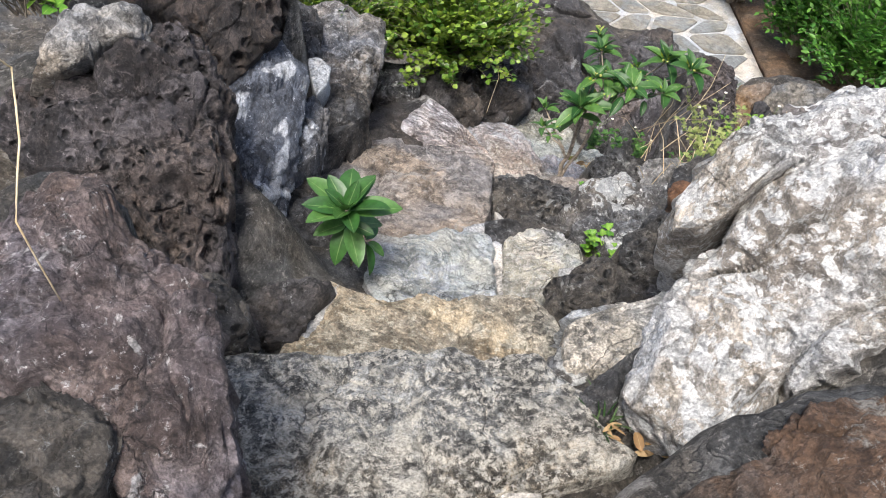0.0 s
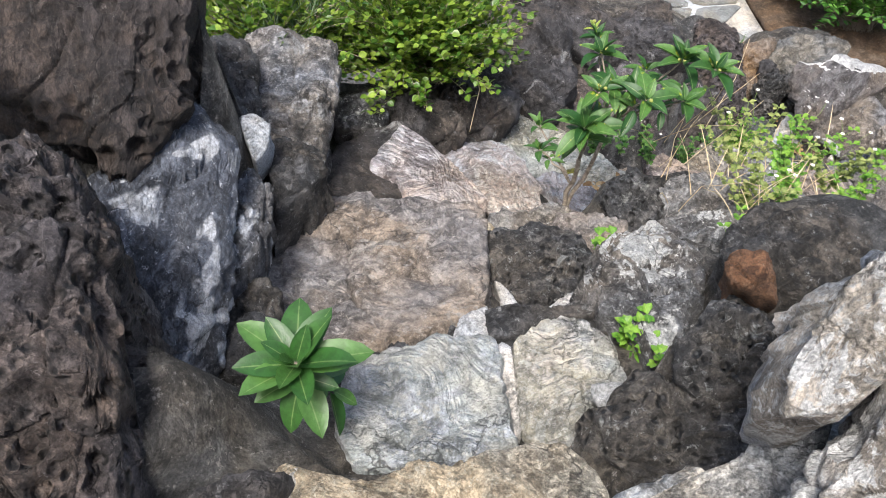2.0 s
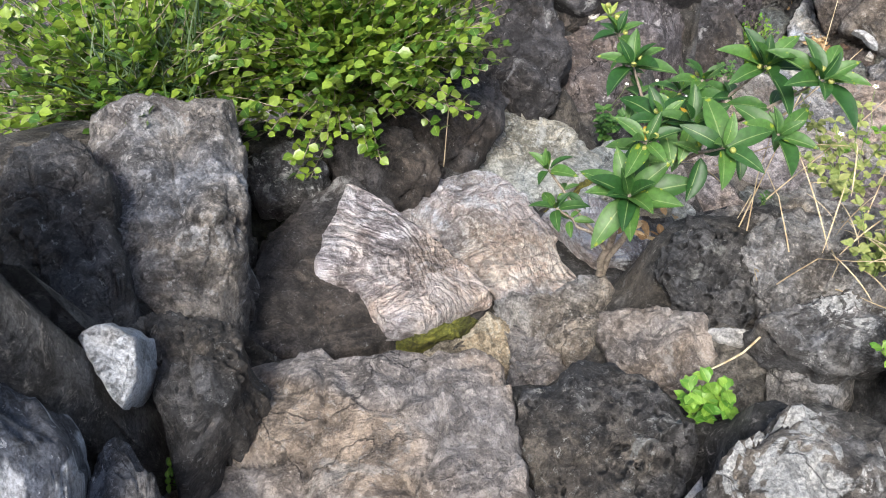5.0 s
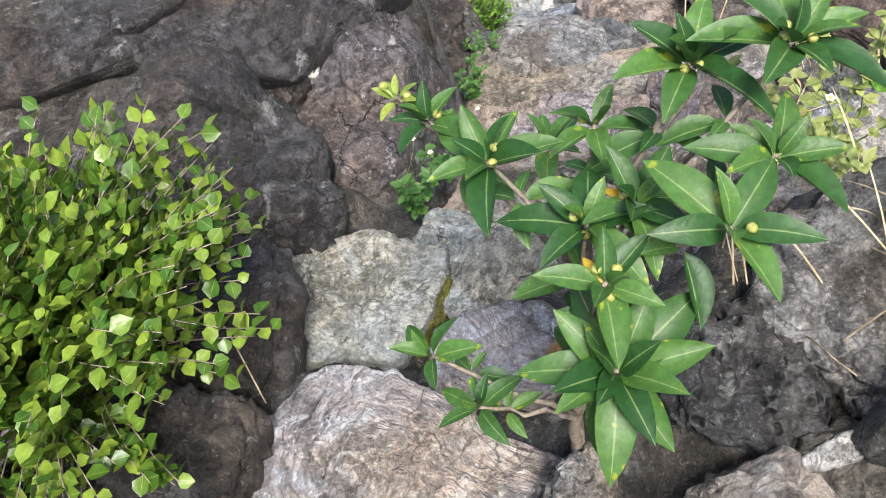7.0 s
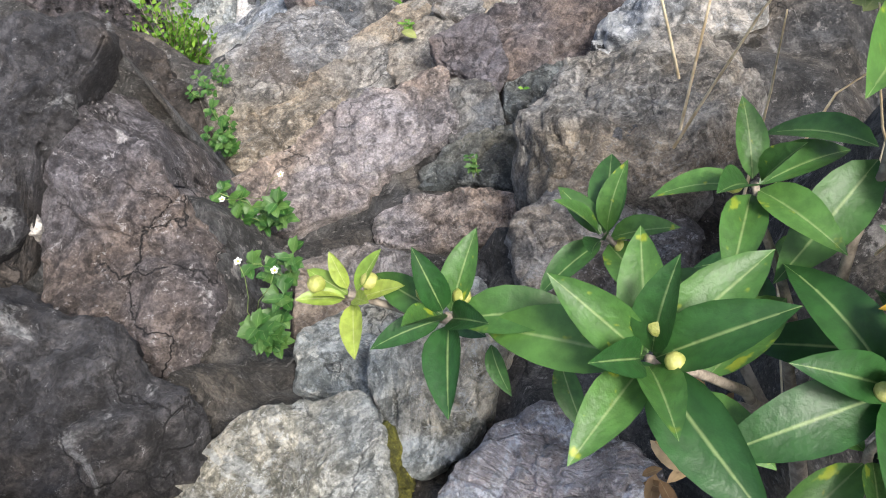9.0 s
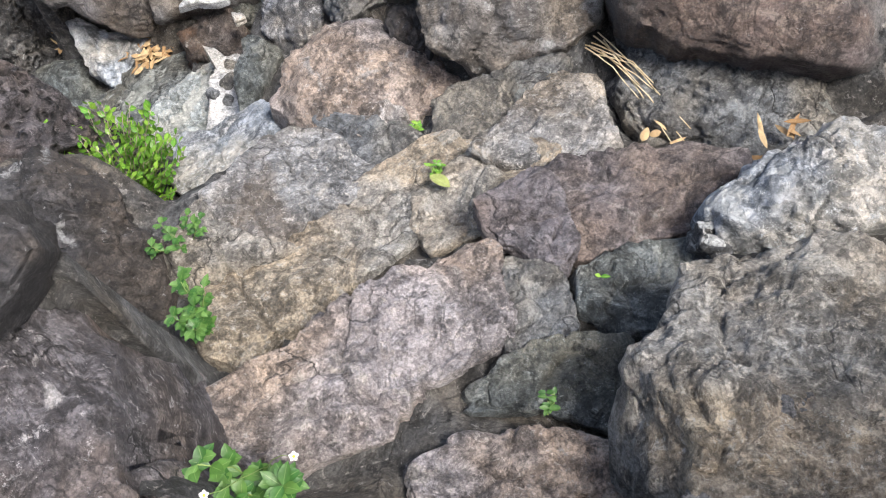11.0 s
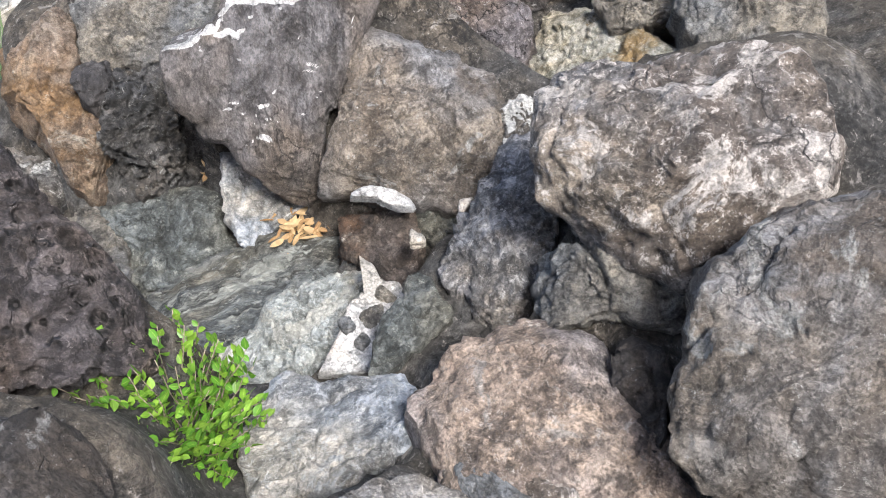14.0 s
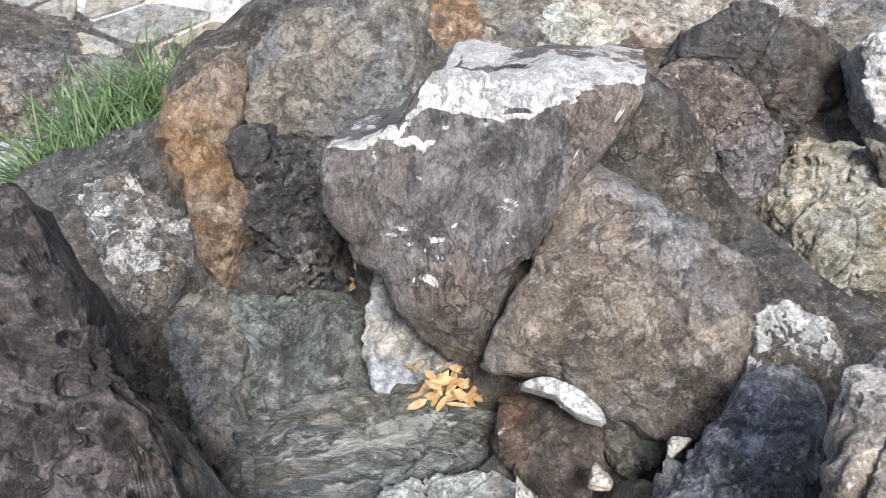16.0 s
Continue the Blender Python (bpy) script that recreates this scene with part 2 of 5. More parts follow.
MOSSY = rock("bright_moss", (0.06, 0.065, 0.01), (0.15, 0.155, 0.02), (0.26, 0.26, 0.04), 0.66, 0.72, (0.3, 0.29, 0.05), 8, bump=0.7, crevice=0.9)
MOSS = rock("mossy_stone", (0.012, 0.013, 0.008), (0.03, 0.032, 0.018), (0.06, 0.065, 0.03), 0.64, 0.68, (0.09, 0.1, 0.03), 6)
MORTAR = rock("pale_mortar", (0.4, 0.4, 0.39), (0.55, 0.545, 0.53), (0.66, 0.655, 0.64), 0.64, 0.72, (0.72, 0.72, 0.7), 6, bump=0.5, crevice=0.9, stain=(0.34, 0.335, 0.32))
RENDER = rock("grey_cement", (0.273, 0.273, 0.262), (0.546, 0.546, 0.525), (0.798, 0.798, 0.777), 0.6, 0.62, (0.5, 0.5, 0.49), 5, bump=0.8)
CONGLO = rock("conglomerate", (0.07, 0.065, 0.06), (0.17, 0.155, 0.145), (0.3, 0.28, 0.265), 0.6, 0.66, (0.4, 0.38, 0.36), 9, bump=1.5, grain=20)
BED = rock("joint_cement", (0.03, 0.028, 0.025), (0.085, 0.08, 0.073), (0.17, 0.16, 0.146), 0.6, 0.66, (0.34, 0.32, 0.3), 6, bump=1.3)


# ---- stones ----
STONES = []


def stone(name, label, at, turn, rim, dome, deep, power, material, rough=1.0, pits=0.0):
    """A weathered stone: its rim seen along its own z axis, a domed face and sides that run back by deep."""
    pts = [Vector(p) for p in rim]
    for _ in range(2):
        pts = [q for a, b in zip(pts, pts[1:] + pts[:1]) for q in (a.lerp(b, 0.1), a.lerp(b, 0.9))]
    flat = power >= 5 or name.startswith("mortar")
    if name.startswith("mortar") or name == "pebble":
        rough *= 0.35
    size = max(max(p.x for p in pts) - min(p.x for p in pts), max(p.y for p in pts) - min(p.y for p in pts))
    mid = sum(pts, Vector((0, 0))) / len(pts)
    segs = int(min(260 if pits else 210, max(32, size * (280 if pits else 210))))
    rings = max(7, int(segs * 0.3))
    pts = [a.lerp(b, k / 14) for a, b in zip(pts, pts[1:] + pts[:1]) for k in range(14)]
    angles = np.array([math.atan2(p.y - mid.y, p.x - mid.x) for p in pts])
    radii = np.array([(p - mid).length for p in pts])
    order = np.argsort(angles)
    theta = np.arange(segs) * 2 * math.pi / segs - math.pi
    reach = np.interp(theta, angles[order], radii[order], period=2 * math.pi)
    seed = Vector((at[0] * 7.3, at[1] * 5.1, at[2] * 3.7))
    reach = reach * (1.02 if flat else 1.08) + np.array([0.02 * min(1.0, size) * noise.fractal(seed + Vector((math.cos(a), math.sin(a), 0)) * 3.2, 0.7, 2.2, 4) for a in theta])
    profile = []
    spread = 0.05
    power = max(power, 4.0)
    back = 0.0 if flat else 0.25 * dome
    for k in range(rings + 1):
        r = 1 - (1 - k / rings) ** 1.4
        profile.append((r, dome * (1 - r ** power) ** (1 / power) - back))
    for k in range(1, 8):
        f = k / 7
        profile.append((1 + spread * math.sqrt(f), -back - deep * f))
    low, facet = 0.035 * size * rough, 0.16 * rough
    fill = flat
    if fill:
        low, facet = 0.02 * rough * size, 0.09 * rough
    rad, drop = np.array([q[0] for q in profile])[:, None], np.array([q[1] for q in profile])[:, None]
    base = np.stack([mid.x + np.cos(theta) * reach * rad, mid.y + np.sin(theta) * reach * rad, np.repeat(drop, segs, 1)], -1).reshape(-1, 3)
    chip = random.Random(int(abs(at[0] * 911 + at[1] * 577 + at[2] * 313) * 10))
    centre = np.array((mid.x, mid.y, 0))
    for k in range(0 if fill else 11):
        a, up = chip.uniform(0, 6.283), chip.uniform(0.5, 0.96)
        way = np.array((math.cos(a) * math.sqrt(1 - up * up), math.sin(a) * math.sqrt(1 - up * up), up))
        over = (base - centre) @ way
        limit = over.max() * chip.uniform(0.8, 0.96)
        base -= np.clip(over - limit, 0, None)[:, None] * way * np.array((0.6, 0.6, 1.0))
    verts = []
    for i, place in enumerate(base):
        p, ring, j = Vector(place), i // segs, i % segs
        r3 = profile[ring][0] ** 3
        out = Vector((math.cos(theta[j]) * r3, math.sin(theta[j]) * r3, 1.0 if ring <= rings else 0.2)).normalized()
        q = p + seed
        d = low * noise.fractal(q * (1.6 / size), 0.9, 2.1, 3) + 0.014 * rough * noise.fractal(q * 8, 0.7, 2.1, 5)
        dist, cells = noise.voronoi(q * (2.6 / max(size, 0.3)) + noise.noise_vector(q * 4) * 0.35)
        way = noise.noise_vector(cells[0] * 3.1)
        d += facet * size * 0.4 * max(-0.35, min(0.35, (q * (2.6 / max(size, 0.3)) - cells[0]).dot(way)))
        d -= 0.014 * rough * max(0.0, 1 - (dist[1] - dist[0]) / 0.08)
        s = 3.5 * noise.fractal(q * (2.4 / max(size, 0.35)) + Vector((5, 5, 5)), 0.75, 2.1, 4)
        over = s - math.floor(s)
        d += 0.016 * min(1.0, size + 0.3) * rough * (0.4 if flat else 1.0) * (math.floor(s) + max(0.0, min(1.0, (over - 0.35) / 0.22)))
        if pits:
            hole, _ = noise.voronoi(q * 15 + noise.noise_vector(q * 9) * 0.15)
            keep = max(0.15, min(1.0, 0.8 + 2.5 * noise.noise(q * 2.2)))
            d -= pits * 0.7 * keep * max(0.0, min(1.0, (0.5 - hole[0]) / 0.14))
        verts.append(p + out * d)
    rows = len(profile)
    faces = [(r * segs + j, (r + 1) * segs + j, (r + 1) * segs + (j + 1) % segs, r * segs + (j + 1) % segs) for r in range(rows - 1) for j in range(segs)]
    faces.append(tuple((rows - 1) * segs + j for j in reversed(range(segs))))
    mesh = bpy.data.meshes.new(name)
    mesh.from_pydata(verts, [], faces)
    bm = bmesh.new()
    bm.from_mesh(mesh)
    bmesh.ops.remove_doubles(bm, verts=bm.verts[:segs], dist=0.5)
    bmesh.ops.recalc_face_normals(bm, faces=bm.faces)
    bm.to_mesh(mesh)
    bm.free()
    mesh.polygons.foreach_set("use_smooth", [True] * len(mesh.polygons))
    mesh.set_sharp_from_angle(angle=radians(48))
    mesh.materials.append(material)
    ob = new(name, mesh)
    ob.matrix_world = pose(*at, *turn)
    kinds = {"boulder": "boulder", "stone": "stone", "step_stone": "step", "mortar_joint": "mortar", "mortar_bed": "mortar", "pebble": "pebble", "moss_patch": "moss"}
    groups = {"boulder": "boulders along the stair", "stone": "small stones between the boulders", "step_stone": "steps of the stair", "pebble": "pebbles in the mortar bed", "mortar_joint": "mortar joints"}
    tagged(ob, label, kinds[name], groups[name] if name in groups else "")
    STONES.append((ob.matrix_world.copy(), [Vector(p) for p in rim], 0.022 if flat else 0.03))
    return ob


stone('step_stone', 'grey speckled granite step slab with pale lichen', (0.067, 1.252, -0.41), (-0, -0, -0),
      [(-0.53, 0.1), (-0.45, -0.17), (-0.43, -0.39), (0.06, -0.38), (0.09, -0.17), (0.28, -0.1), (0.48, -0.04), (0.55, 0.01), (0.36, 0.27), (0.31, 0.31), (-0.16, 0.3), (-0.56, 0.26)], 0.03, 0.3, 7, SPECKLE)
stone('mortar_joint', 'pale mortar joint beside the granite step', (0.317, 1.154, -0.427), (-9, -1, -0),
      [(-0.17, -0.11), (0.02, -0.02), (0.2, 0.05), (0.16, 0.09), (-0.02, 0.03), (-0.18, -0.04)], 0.015, 0.1, 4, MORTAR)
stone('step_stone', 'yellowish sandstone step slab with dark pitting', (0.129, 1.848, -0.7), (-2, 6, -2),
      [(-0.48, -0.2), (-0.48, -0.32), (0.09, -0.25), (0.39, -0.16), (0.4, -0.04), (0.37, 0.19), (0.35, 0.27), (-0.08, 0.18), (-0.19, 0.15), (-0.36, 0.17)], 0.03, 0.3, 7, YELLOW)
stone('mortar_joint', 'pale mortar strip along the yellow step', (-0.253, 1.885, -0.639), (-0, 1, -1),
      [(-0.06, -0.1), (-0.03, -0.11), (0.01, -0.06), (0.07, 0.14), (0.01, 0.12)], 0.012, 0.1, 4, MORTAR)
stone('step_stone', 'whitish weathered step stone with grey grain', (0.153, 2.357, -0.885), (-7, -2, -1),
      [(-0.27, -0.1), (-0.26, 0.19), (-0.19, 0.2), (0.02, 0.22), (0.21, 0.21), (0.2, 0.07), (0.21, -0.14), (0.22, -0.19), (0.08, -0.23), (-0.22, -0.23)], 0.03, 0.3, 6, PALE)
stone('mortar_joint', 'white mortar vein between two step stones', (0.381, 2.411, -0.929), (3, -1, -1),
      [(-0.02, 0.17), (0.02, 0.14), (0.02, 0.02), (0.02, -0.17), (-0.02, -0.16), (-0.02, 0.01)], 0.02, 0.1, 4, MORTAR)
stone('step_stone', 'grey step stone with light lichen film', (0.563, 2.436, -0.925), (1, -1, -1),
      [(-0.15, 0.1), (-0.04, 0.19), (0.07, 0.21), (0.13, 0.15), (0.16, 0.03), (0.16, -0.07), (0.03, -0.12), (-0.04, -0.25), (-0.17, -0.21), (-0.16, -0.03)], 0.035, 0.3, 5, PALE)
stone('step_stone', 'broad brown step stone with flaking relief', (-0.053, 3.186, -1.213), (-13, -4, -8),
      [(-0.46, -0.1), (-0.44, 0.06), (-0.35, 0.12), (-0.37, 0.38), (-0.28, 0.49), (-0.1, 0.47), (0.17, 0.42), (0.39, 0.39), (0.46, 0.25), (0.46, 0.01), (0.47, -0.15), (0.45, -0.27), (0.28, -0.39), (0.11, -0.46), (-0.13, -0.48), (-0.28, -0.46), (-0.39, -0.28)], 0.04, 0.3, 6, BROWN, rough=1.5)
stone('stone', 'dark stone lip under the brown step', (-0.008, 2.732, -1.119), (0, 1, -9),
      [(-0.28, -0.11), (-0.05, -0.1), (0.17, -0.02), (0.29, 0.08), (0.28, 0.16), (-0.03, 0.04), (-0.38, -0.05)], 0.02, 0.2, 4, DARK)
stone('stone', 'dark rounded stone set beside the steps', (0.612, 3.182, -1.278), (7, -2, -10),
      [(-0.19, 0.02), (-0.16, 0.17), (0, 0.23), (0.14, 0.19), (0.21, 0.02), (0.19, -0.07), (0.07, -0.16), (0, -0.22), (-0.11, -0.13), (-0.16, -0.05)], 0.06, 0.25, 3, LAVA)
stone('mortar_joint', 'white mortar wedge beside a dark rounded stone', (0.462, 3.012, -1.24), (9, -2, -10),
      [(-0.05, 0.09), (0.01, 0.03), (0.06, -0.05), (-0.01, -0.06)], 0.02, 0.15, 4, MORTAR)
stone('mortar_joint', 'white mortar patch between step stones', (0.31, 2.743, -1.072), (-3, 1, -9),
      [(-0.07, -0.05), (-0.05, 0.05), (0.05, 0.12), (0.05, 0.01), (0.06, -0.05), (-0.04, -0.08)], 0.02, 0.12, 4, MORTAR)
stone('stone', 'flat dark wedge stone set in mortar', (0.528, 2.719, -1.002), (2, -2, -9),
      [(-0.18, 0.02), (-0.02, 0.03), (0.16, 0.07), (0.21, 0.03), (-0.01, -0.05), (-0.16, -0.1)], 0.02, 0.2, 5, DARK)
stone('boulder', 'angular grey stone with a white crusted ridge', (0.892, 2.777, -0.965), (-4, -5, -9),
      [(-0.17, 0.13), (-0.1, 0.19), (0.01, 0.3), (0.12, 0.26), (0.18, 0.18), (0.15, 0.01), (0.14, -0.12), (0.08, -0.23), (-0.02, -0.34), (-0.06, -0.21), (-0.14, -0.13), (-0.19, -0.03)], 0.12, 0.4, 2.4, CRUST)
stone('stone', 'small stone with white mineral crust', (1.346, 3.407, -1.355), (12, -6, -11),
      [(-0.18, 0.04), (-0.1, 0.06), (0, 0.11), (0.11, 0.06), (0.2, -0.01), (0.13, -0.1), (-0.02, -0.13), (-0.15, -0.04)], 0.06, 0.3, 2.4, CRUST)
stone('boulder', 'dark grey stone with a rusty orange face', (1.18, 2.576, -0.606), (17, -11, -13),
      [(-0.17, 0.01), (-0.12, 0.12), (-0.03, 0.17), (0.13, 0.16), (0.22, 0.08), (0.17, -0.14), (-0.01, -0.15), (-0.06, -0.16), (-0.14, -0.1)], 0.08, 0.4, 3, DARK)
stone('stone', 'rusty orange broken stone face', (1.041, 2.492, -0.581), (21, -14, -15),
      [(-0.07, 0.04), (-0.03, 0.07), (0.04, 0.07), (0.06, -0.02), (0.06, -0.08), (-0, -0.06), (-0.06, -0.02)], 0.03, 0.2, 5, RUST)
stone('stone', 'dark porous lava stone', (0.922, 2.245, -0.619), (11, -6, -1),
      [(-0.12, 0.07), (-0.02, 0.13), (0.08, 0.12), (0.14, 0.07), (0.12, -0.05), (0.04, -0.15), (-0.08, -0.13), (-0.15, -0.06)], 0.09, 0.3, 2.5, LAVA, rough=1.4)
stone('stone', 'low dark porous lava stone by the steps', (0.759, 2.096, -0.687), (3, -4, -1),
      [(-0.2, 0.04), (-0.07, 0.18), (0.02, 0.12), (0.12, 0.04), (0.21, 0.01), (0.18, -0.06), (0.06, -0.13), (-0.11, -0.14), (-0.22, -0.05)], 0.06, 0.3, 3, LAVA, rough=1.4)
stone('mortar_bed', 'pale grey cement bedding between boulders', (0.787, 1.85, -0.478), (4, -4, -1),
      [(-0.29, -0.24), (-0.1, -0.24), (0.11, -0.11), (0.27, 0.17), (0.26, 0.33), (0.12, 0.17), (-0, 0.01), (-0.09, -0.01), (-0.28, -0.08)], 0.03, 0.3, 4, RENDER)
stone('boulder', 'large whitish boulder with grey speckled crust', (0.924, 1.481, -0.085), (35, -33, -19),
      [(0.35, 0.36), (0.24, 0.38), (0.03, 0.39), (-0.05, 0.31), (-0.18, 0.16), (-0.27, 0.03), (-0.32, -0.03), (-0.34, -0.12), (-0.42, -0.2), (-0.41, -0.32), (-0.31, -0.42), (-0.18, -0.41), (-0.08, -0.29), (0.09, -0.16), (0.3, -0.06), (0.49, -0.02), (0.55, 0.11), (0.51, 0.29)], 0.16, 0.15, 2.6, WHITE_ROCK, rough=1.2)
stone('boulder', 'white crusted boulder ridge', (0.968, 1.77, 0.161), (32, -15, -7),
      [(0.3, 0.2), (0.15, 0.18), (0.03, 0.12), (-0.17, 0.04), (-0.25, -0.05), (-0.3, -0.15), (-0.24, -0.19), (-0.13, -0.11), (-0.01, -0.04), (0.23, -0.03), (0.39, 0.03)], 0.14, 0.5, 2.3, WHITE_ROCK)
stone('boulder', 'brown rusty boulder at the foot of a white one', (0.76, 0.859, 0.175), (13, -11, -2),
      [(-0.24, -0.04), (-0.13, 0.04), (-0.06, 0.1), (0.05, 0.15), (0.14, 0.14), (0.31, 0.11), (0.2, -0.25), (-0.28, -0.24)], 0.04, 0.4, 3, RUSTY2)
stone('stone', 'small grey stone with white lichen', (0.545, 1.688, -0.542), (11, -4, 0),
      [(-0.08, -0.08), (0, -0.09), (0.11, 0.01), (0.09, 0.12), (-0.04, 0.07), (-0.09, -0.03)], 0.04, 0.2, 3, CRUST)
stone('stone', 'pale grey small stone in cement', (0.655, 1.78, -0.511), (12, -4, -0),
      [(-0.02, 0.01), (-0.01, -0.13), (0.08, -0.05), (0.08, 0.03), (0.02, 0.1), (-0.15, 0.03)], 0.03, 0.2, 3, RENDER)
stone('stone', 'dark small stone beside the granite step', (0.546, 1.417, -0.392), (11, -4, -0),
      [(-0.05, -0.03), (0.02, -0.09), (0.06, 0.01), (0.04, 0.09), (-0.07, 0.02)], 0.04, 0.2, 3, DARK)
stone('boulder', 'purple brown boulder with white lichen spots', (-0.521, 1.028, 0.273), (18, 8, 4),
      [(-0.26, -0.14), (-0.12, -0.15), (-0.03, -0.17), (0.08, -0.26), (0.18, -0.3), (0.26, -0.25), (0.23, -0.15), (0.21, -0.09), (0.16, 0.06), (0.09, 0.15), (0.04, 0.18), (-0.04, 0.3), (-0.11, 0.31), (-0.16, 0.27), (-0.21, 0.14), (-0.32, 0.1)], 0.16, 0.5, 2.8, PURPLE)
stone('boulder', 'dark lower boulder under the purple one', (-0.535, 0.769, 0.276), (13, 8, 3),
      [(-0.06, -0.17), (0.07, -0.11), (0.11, -0.01), (0.1, 0.04), (-0.02, 0.1), (-0.08, 0.09), (-0.12, 0.06)], 0.06, 0.4, 2.6, DARK)
stone('boulder', 'dark stone flanking the granite step', (-0.424, 0.979, -0.166), (12, 5, 2),
      [(-0.12, -0.22), (0.16, -0.22), (0.11, 0.07), (0.06, 0.16), (-0.04, 0.12), (-0.18, 0.07)], 0.06, 0.4, 3, PURPLE)
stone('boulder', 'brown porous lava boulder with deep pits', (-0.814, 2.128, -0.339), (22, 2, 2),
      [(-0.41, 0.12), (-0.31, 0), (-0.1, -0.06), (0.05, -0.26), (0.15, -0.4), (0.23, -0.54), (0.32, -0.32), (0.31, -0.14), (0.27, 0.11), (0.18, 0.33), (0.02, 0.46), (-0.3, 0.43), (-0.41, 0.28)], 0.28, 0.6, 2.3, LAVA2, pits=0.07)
stone('boulder', 'tall dark brown stained boulder', (-0.745, 3.164, -0.287), (38, 8, 8),
      [(-0.346, -0.119), (-0.216, -0.173), (-0.043, -0.205), (0.022, -0.335), (0.151, -0.194), (0.227, -0.054), (0.248, 0.205), (0.259, 0.432), (-0.292, 0.454)], 0.06, 0.6, 2.4, BROWND, rough=0.6, pits=0.05)
stone('boulder', 'steep bluish grey boulder streaked with white', (-0.607, 2.765, -0.71), (18, 17, 6),
      [(0.03, 0.69), (0.12, 0.57), (0.18, 0.43), (0.18, 0.26), (0.16, 0.08), (0.16, -0.09), (0.15, -0.27), (0.1, -0.41), (0.07, -0.54), (-0.08, -0.62), (-0.24, -0.54), (-0.27, -0.27), (-0.27, 0.02), (-0.21, 0.24), (-0.06, 0.44)], 0.12, 0.5, 2.5, BLUE)
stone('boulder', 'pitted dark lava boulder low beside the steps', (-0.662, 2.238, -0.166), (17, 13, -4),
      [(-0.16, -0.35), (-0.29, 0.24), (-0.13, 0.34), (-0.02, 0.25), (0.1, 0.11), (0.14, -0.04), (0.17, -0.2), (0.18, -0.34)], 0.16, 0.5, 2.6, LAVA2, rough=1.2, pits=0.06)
stone('boulder', 'blocky grey stone with a flat brown top', (-0.327, 4.157, -1.111), (0, 12, -7),
      [(-0.29, 0.27), (0.08, 0.45), (0.14, 0.31), (0.17, -0.17), (0.12, -0.31), (-0.03, -0.34), (-0.2, -0.21)], 0.1, 0.5, 3, BLUE2)
stone('mortar_joint', 'white mortar patch between boulders', (-0.407, 3.481, -0.792), (29, 8, -4),
      [(-0.07, 0.06), (-0.01, 0.08), (0.05, 0.04), (0.05, -0.04), (0.01, -0.11), (-0.03, -0.03)], 0.02, 0.2, 4, MORTAR)
stone('boulder', 'dark boulder in the wall beside the steps', (-0.569, 4.014, -0.933), (3, 8, -7),
      [(-0.06, -0.18), (0.1, -0.34), (0.19, -0.28), (0.05, 0.18), (-0.08, 0.34), (-0.2, 0.28)], 0.1, 0.4, 2.6, DARK)
stone('boulder', 'dark wet looking stone at the wall foot', (-0.303, 3.539, -1.015), (-4, 5, -7),
      [(-0.13, 0.2), (-0.05, 0.17), (0.07, 0.15), (0.14, -0.01), (0.06, -0.15), (-0.02, -0.28), (-0.07, -0.08)], 0.08, 0.4, 2.6, DARK)
stone('boulder', 'mottled grey and white stone at the wall foot', (-0.396, 3.042, -0.793), (-2, 12, -8),
      [(-0.09, 0.05), (-0.05, 0.26), (0.03, 0.2), (0.07, 0.05), (0.06, -0.09), (0.01, -0.22), (-0.04, -0.25)], 0.06, 0.4, 2.6, BLUE)
stone('boulder', 'dark stone in the shade beside the brown step', (-0.426, 2.806, -0.954), (10, 4, -7),
      [(-0.1, -0.04), (-0.02, -0.14), (0.12, -0.15), (0.11, 0.04), (-0.02, 0.17), (-0.1, 0.12)], 0.05, 0.4, 3, DARK)
stone('boulder', 'dark small stone low beside the steps', (-0.323, 2.557, -0.869), (4, 3, -9),
      [(-0.11, -0.11), (0.01, -0.08), (0.13, -0.04), (0.16, 0.03), (-0.04, 0.14), (-0.15, 0.06)], 0.04, 0.4, 4, DARK)
stone('boulder', 'dark stone next to the yellow step', (-0.356, 1.849, -0.606), (8, 1, 0),
      [(-0.17, -0.07), (-0.1, 0.04), (0.02, 0.13), (0.15, 0.12), (0.08, -0.01), (0.05, -0.09), (-0.03, -0.11)], 0.05, 0.4, 3.5, DARK2)
stone('boulder', 'porous dark stone in the wall foot', (-0.494, 1.617, -0.33), (11, 3, 1),
      [(-0.05, -0.11), (0.09, -0.09), (0.09, 0.01), (0, 0.11), (-0.14, 0.07)], 0.06, 0.4, 3, LAVA)
stone('boulder', 'grey rough stone at the wall top', (-0.952, 2.344, 0.004), (29, 9, 7),
      [(-0.15, -0.12), (-0.05, -0.09), (0.06, 0), (0.19, 0.03), (0.15, 0.15), (-0.06, 0.08), (-0.13, -0.06)], 0.08, 0.5, 3, GREY)
stone('step_stone', 'triangular dark step stone under a pale flake', (0.117, 4.098, -1.595), (-11, 9, -26),
      [(-0.18, 0.42), (0.03, 0.32), (0.26, 0.18), (0.42, 0.06), (0.4, 0.01), (0.24, -0.12), (0.1, -0.27), (-0.07, -0.38), (-0.28, -0.38), (-0.32, -0.17), (-0.34, 0.06), (-0.27, 0.26)], 0.03, 0.3, 6, DARK2)
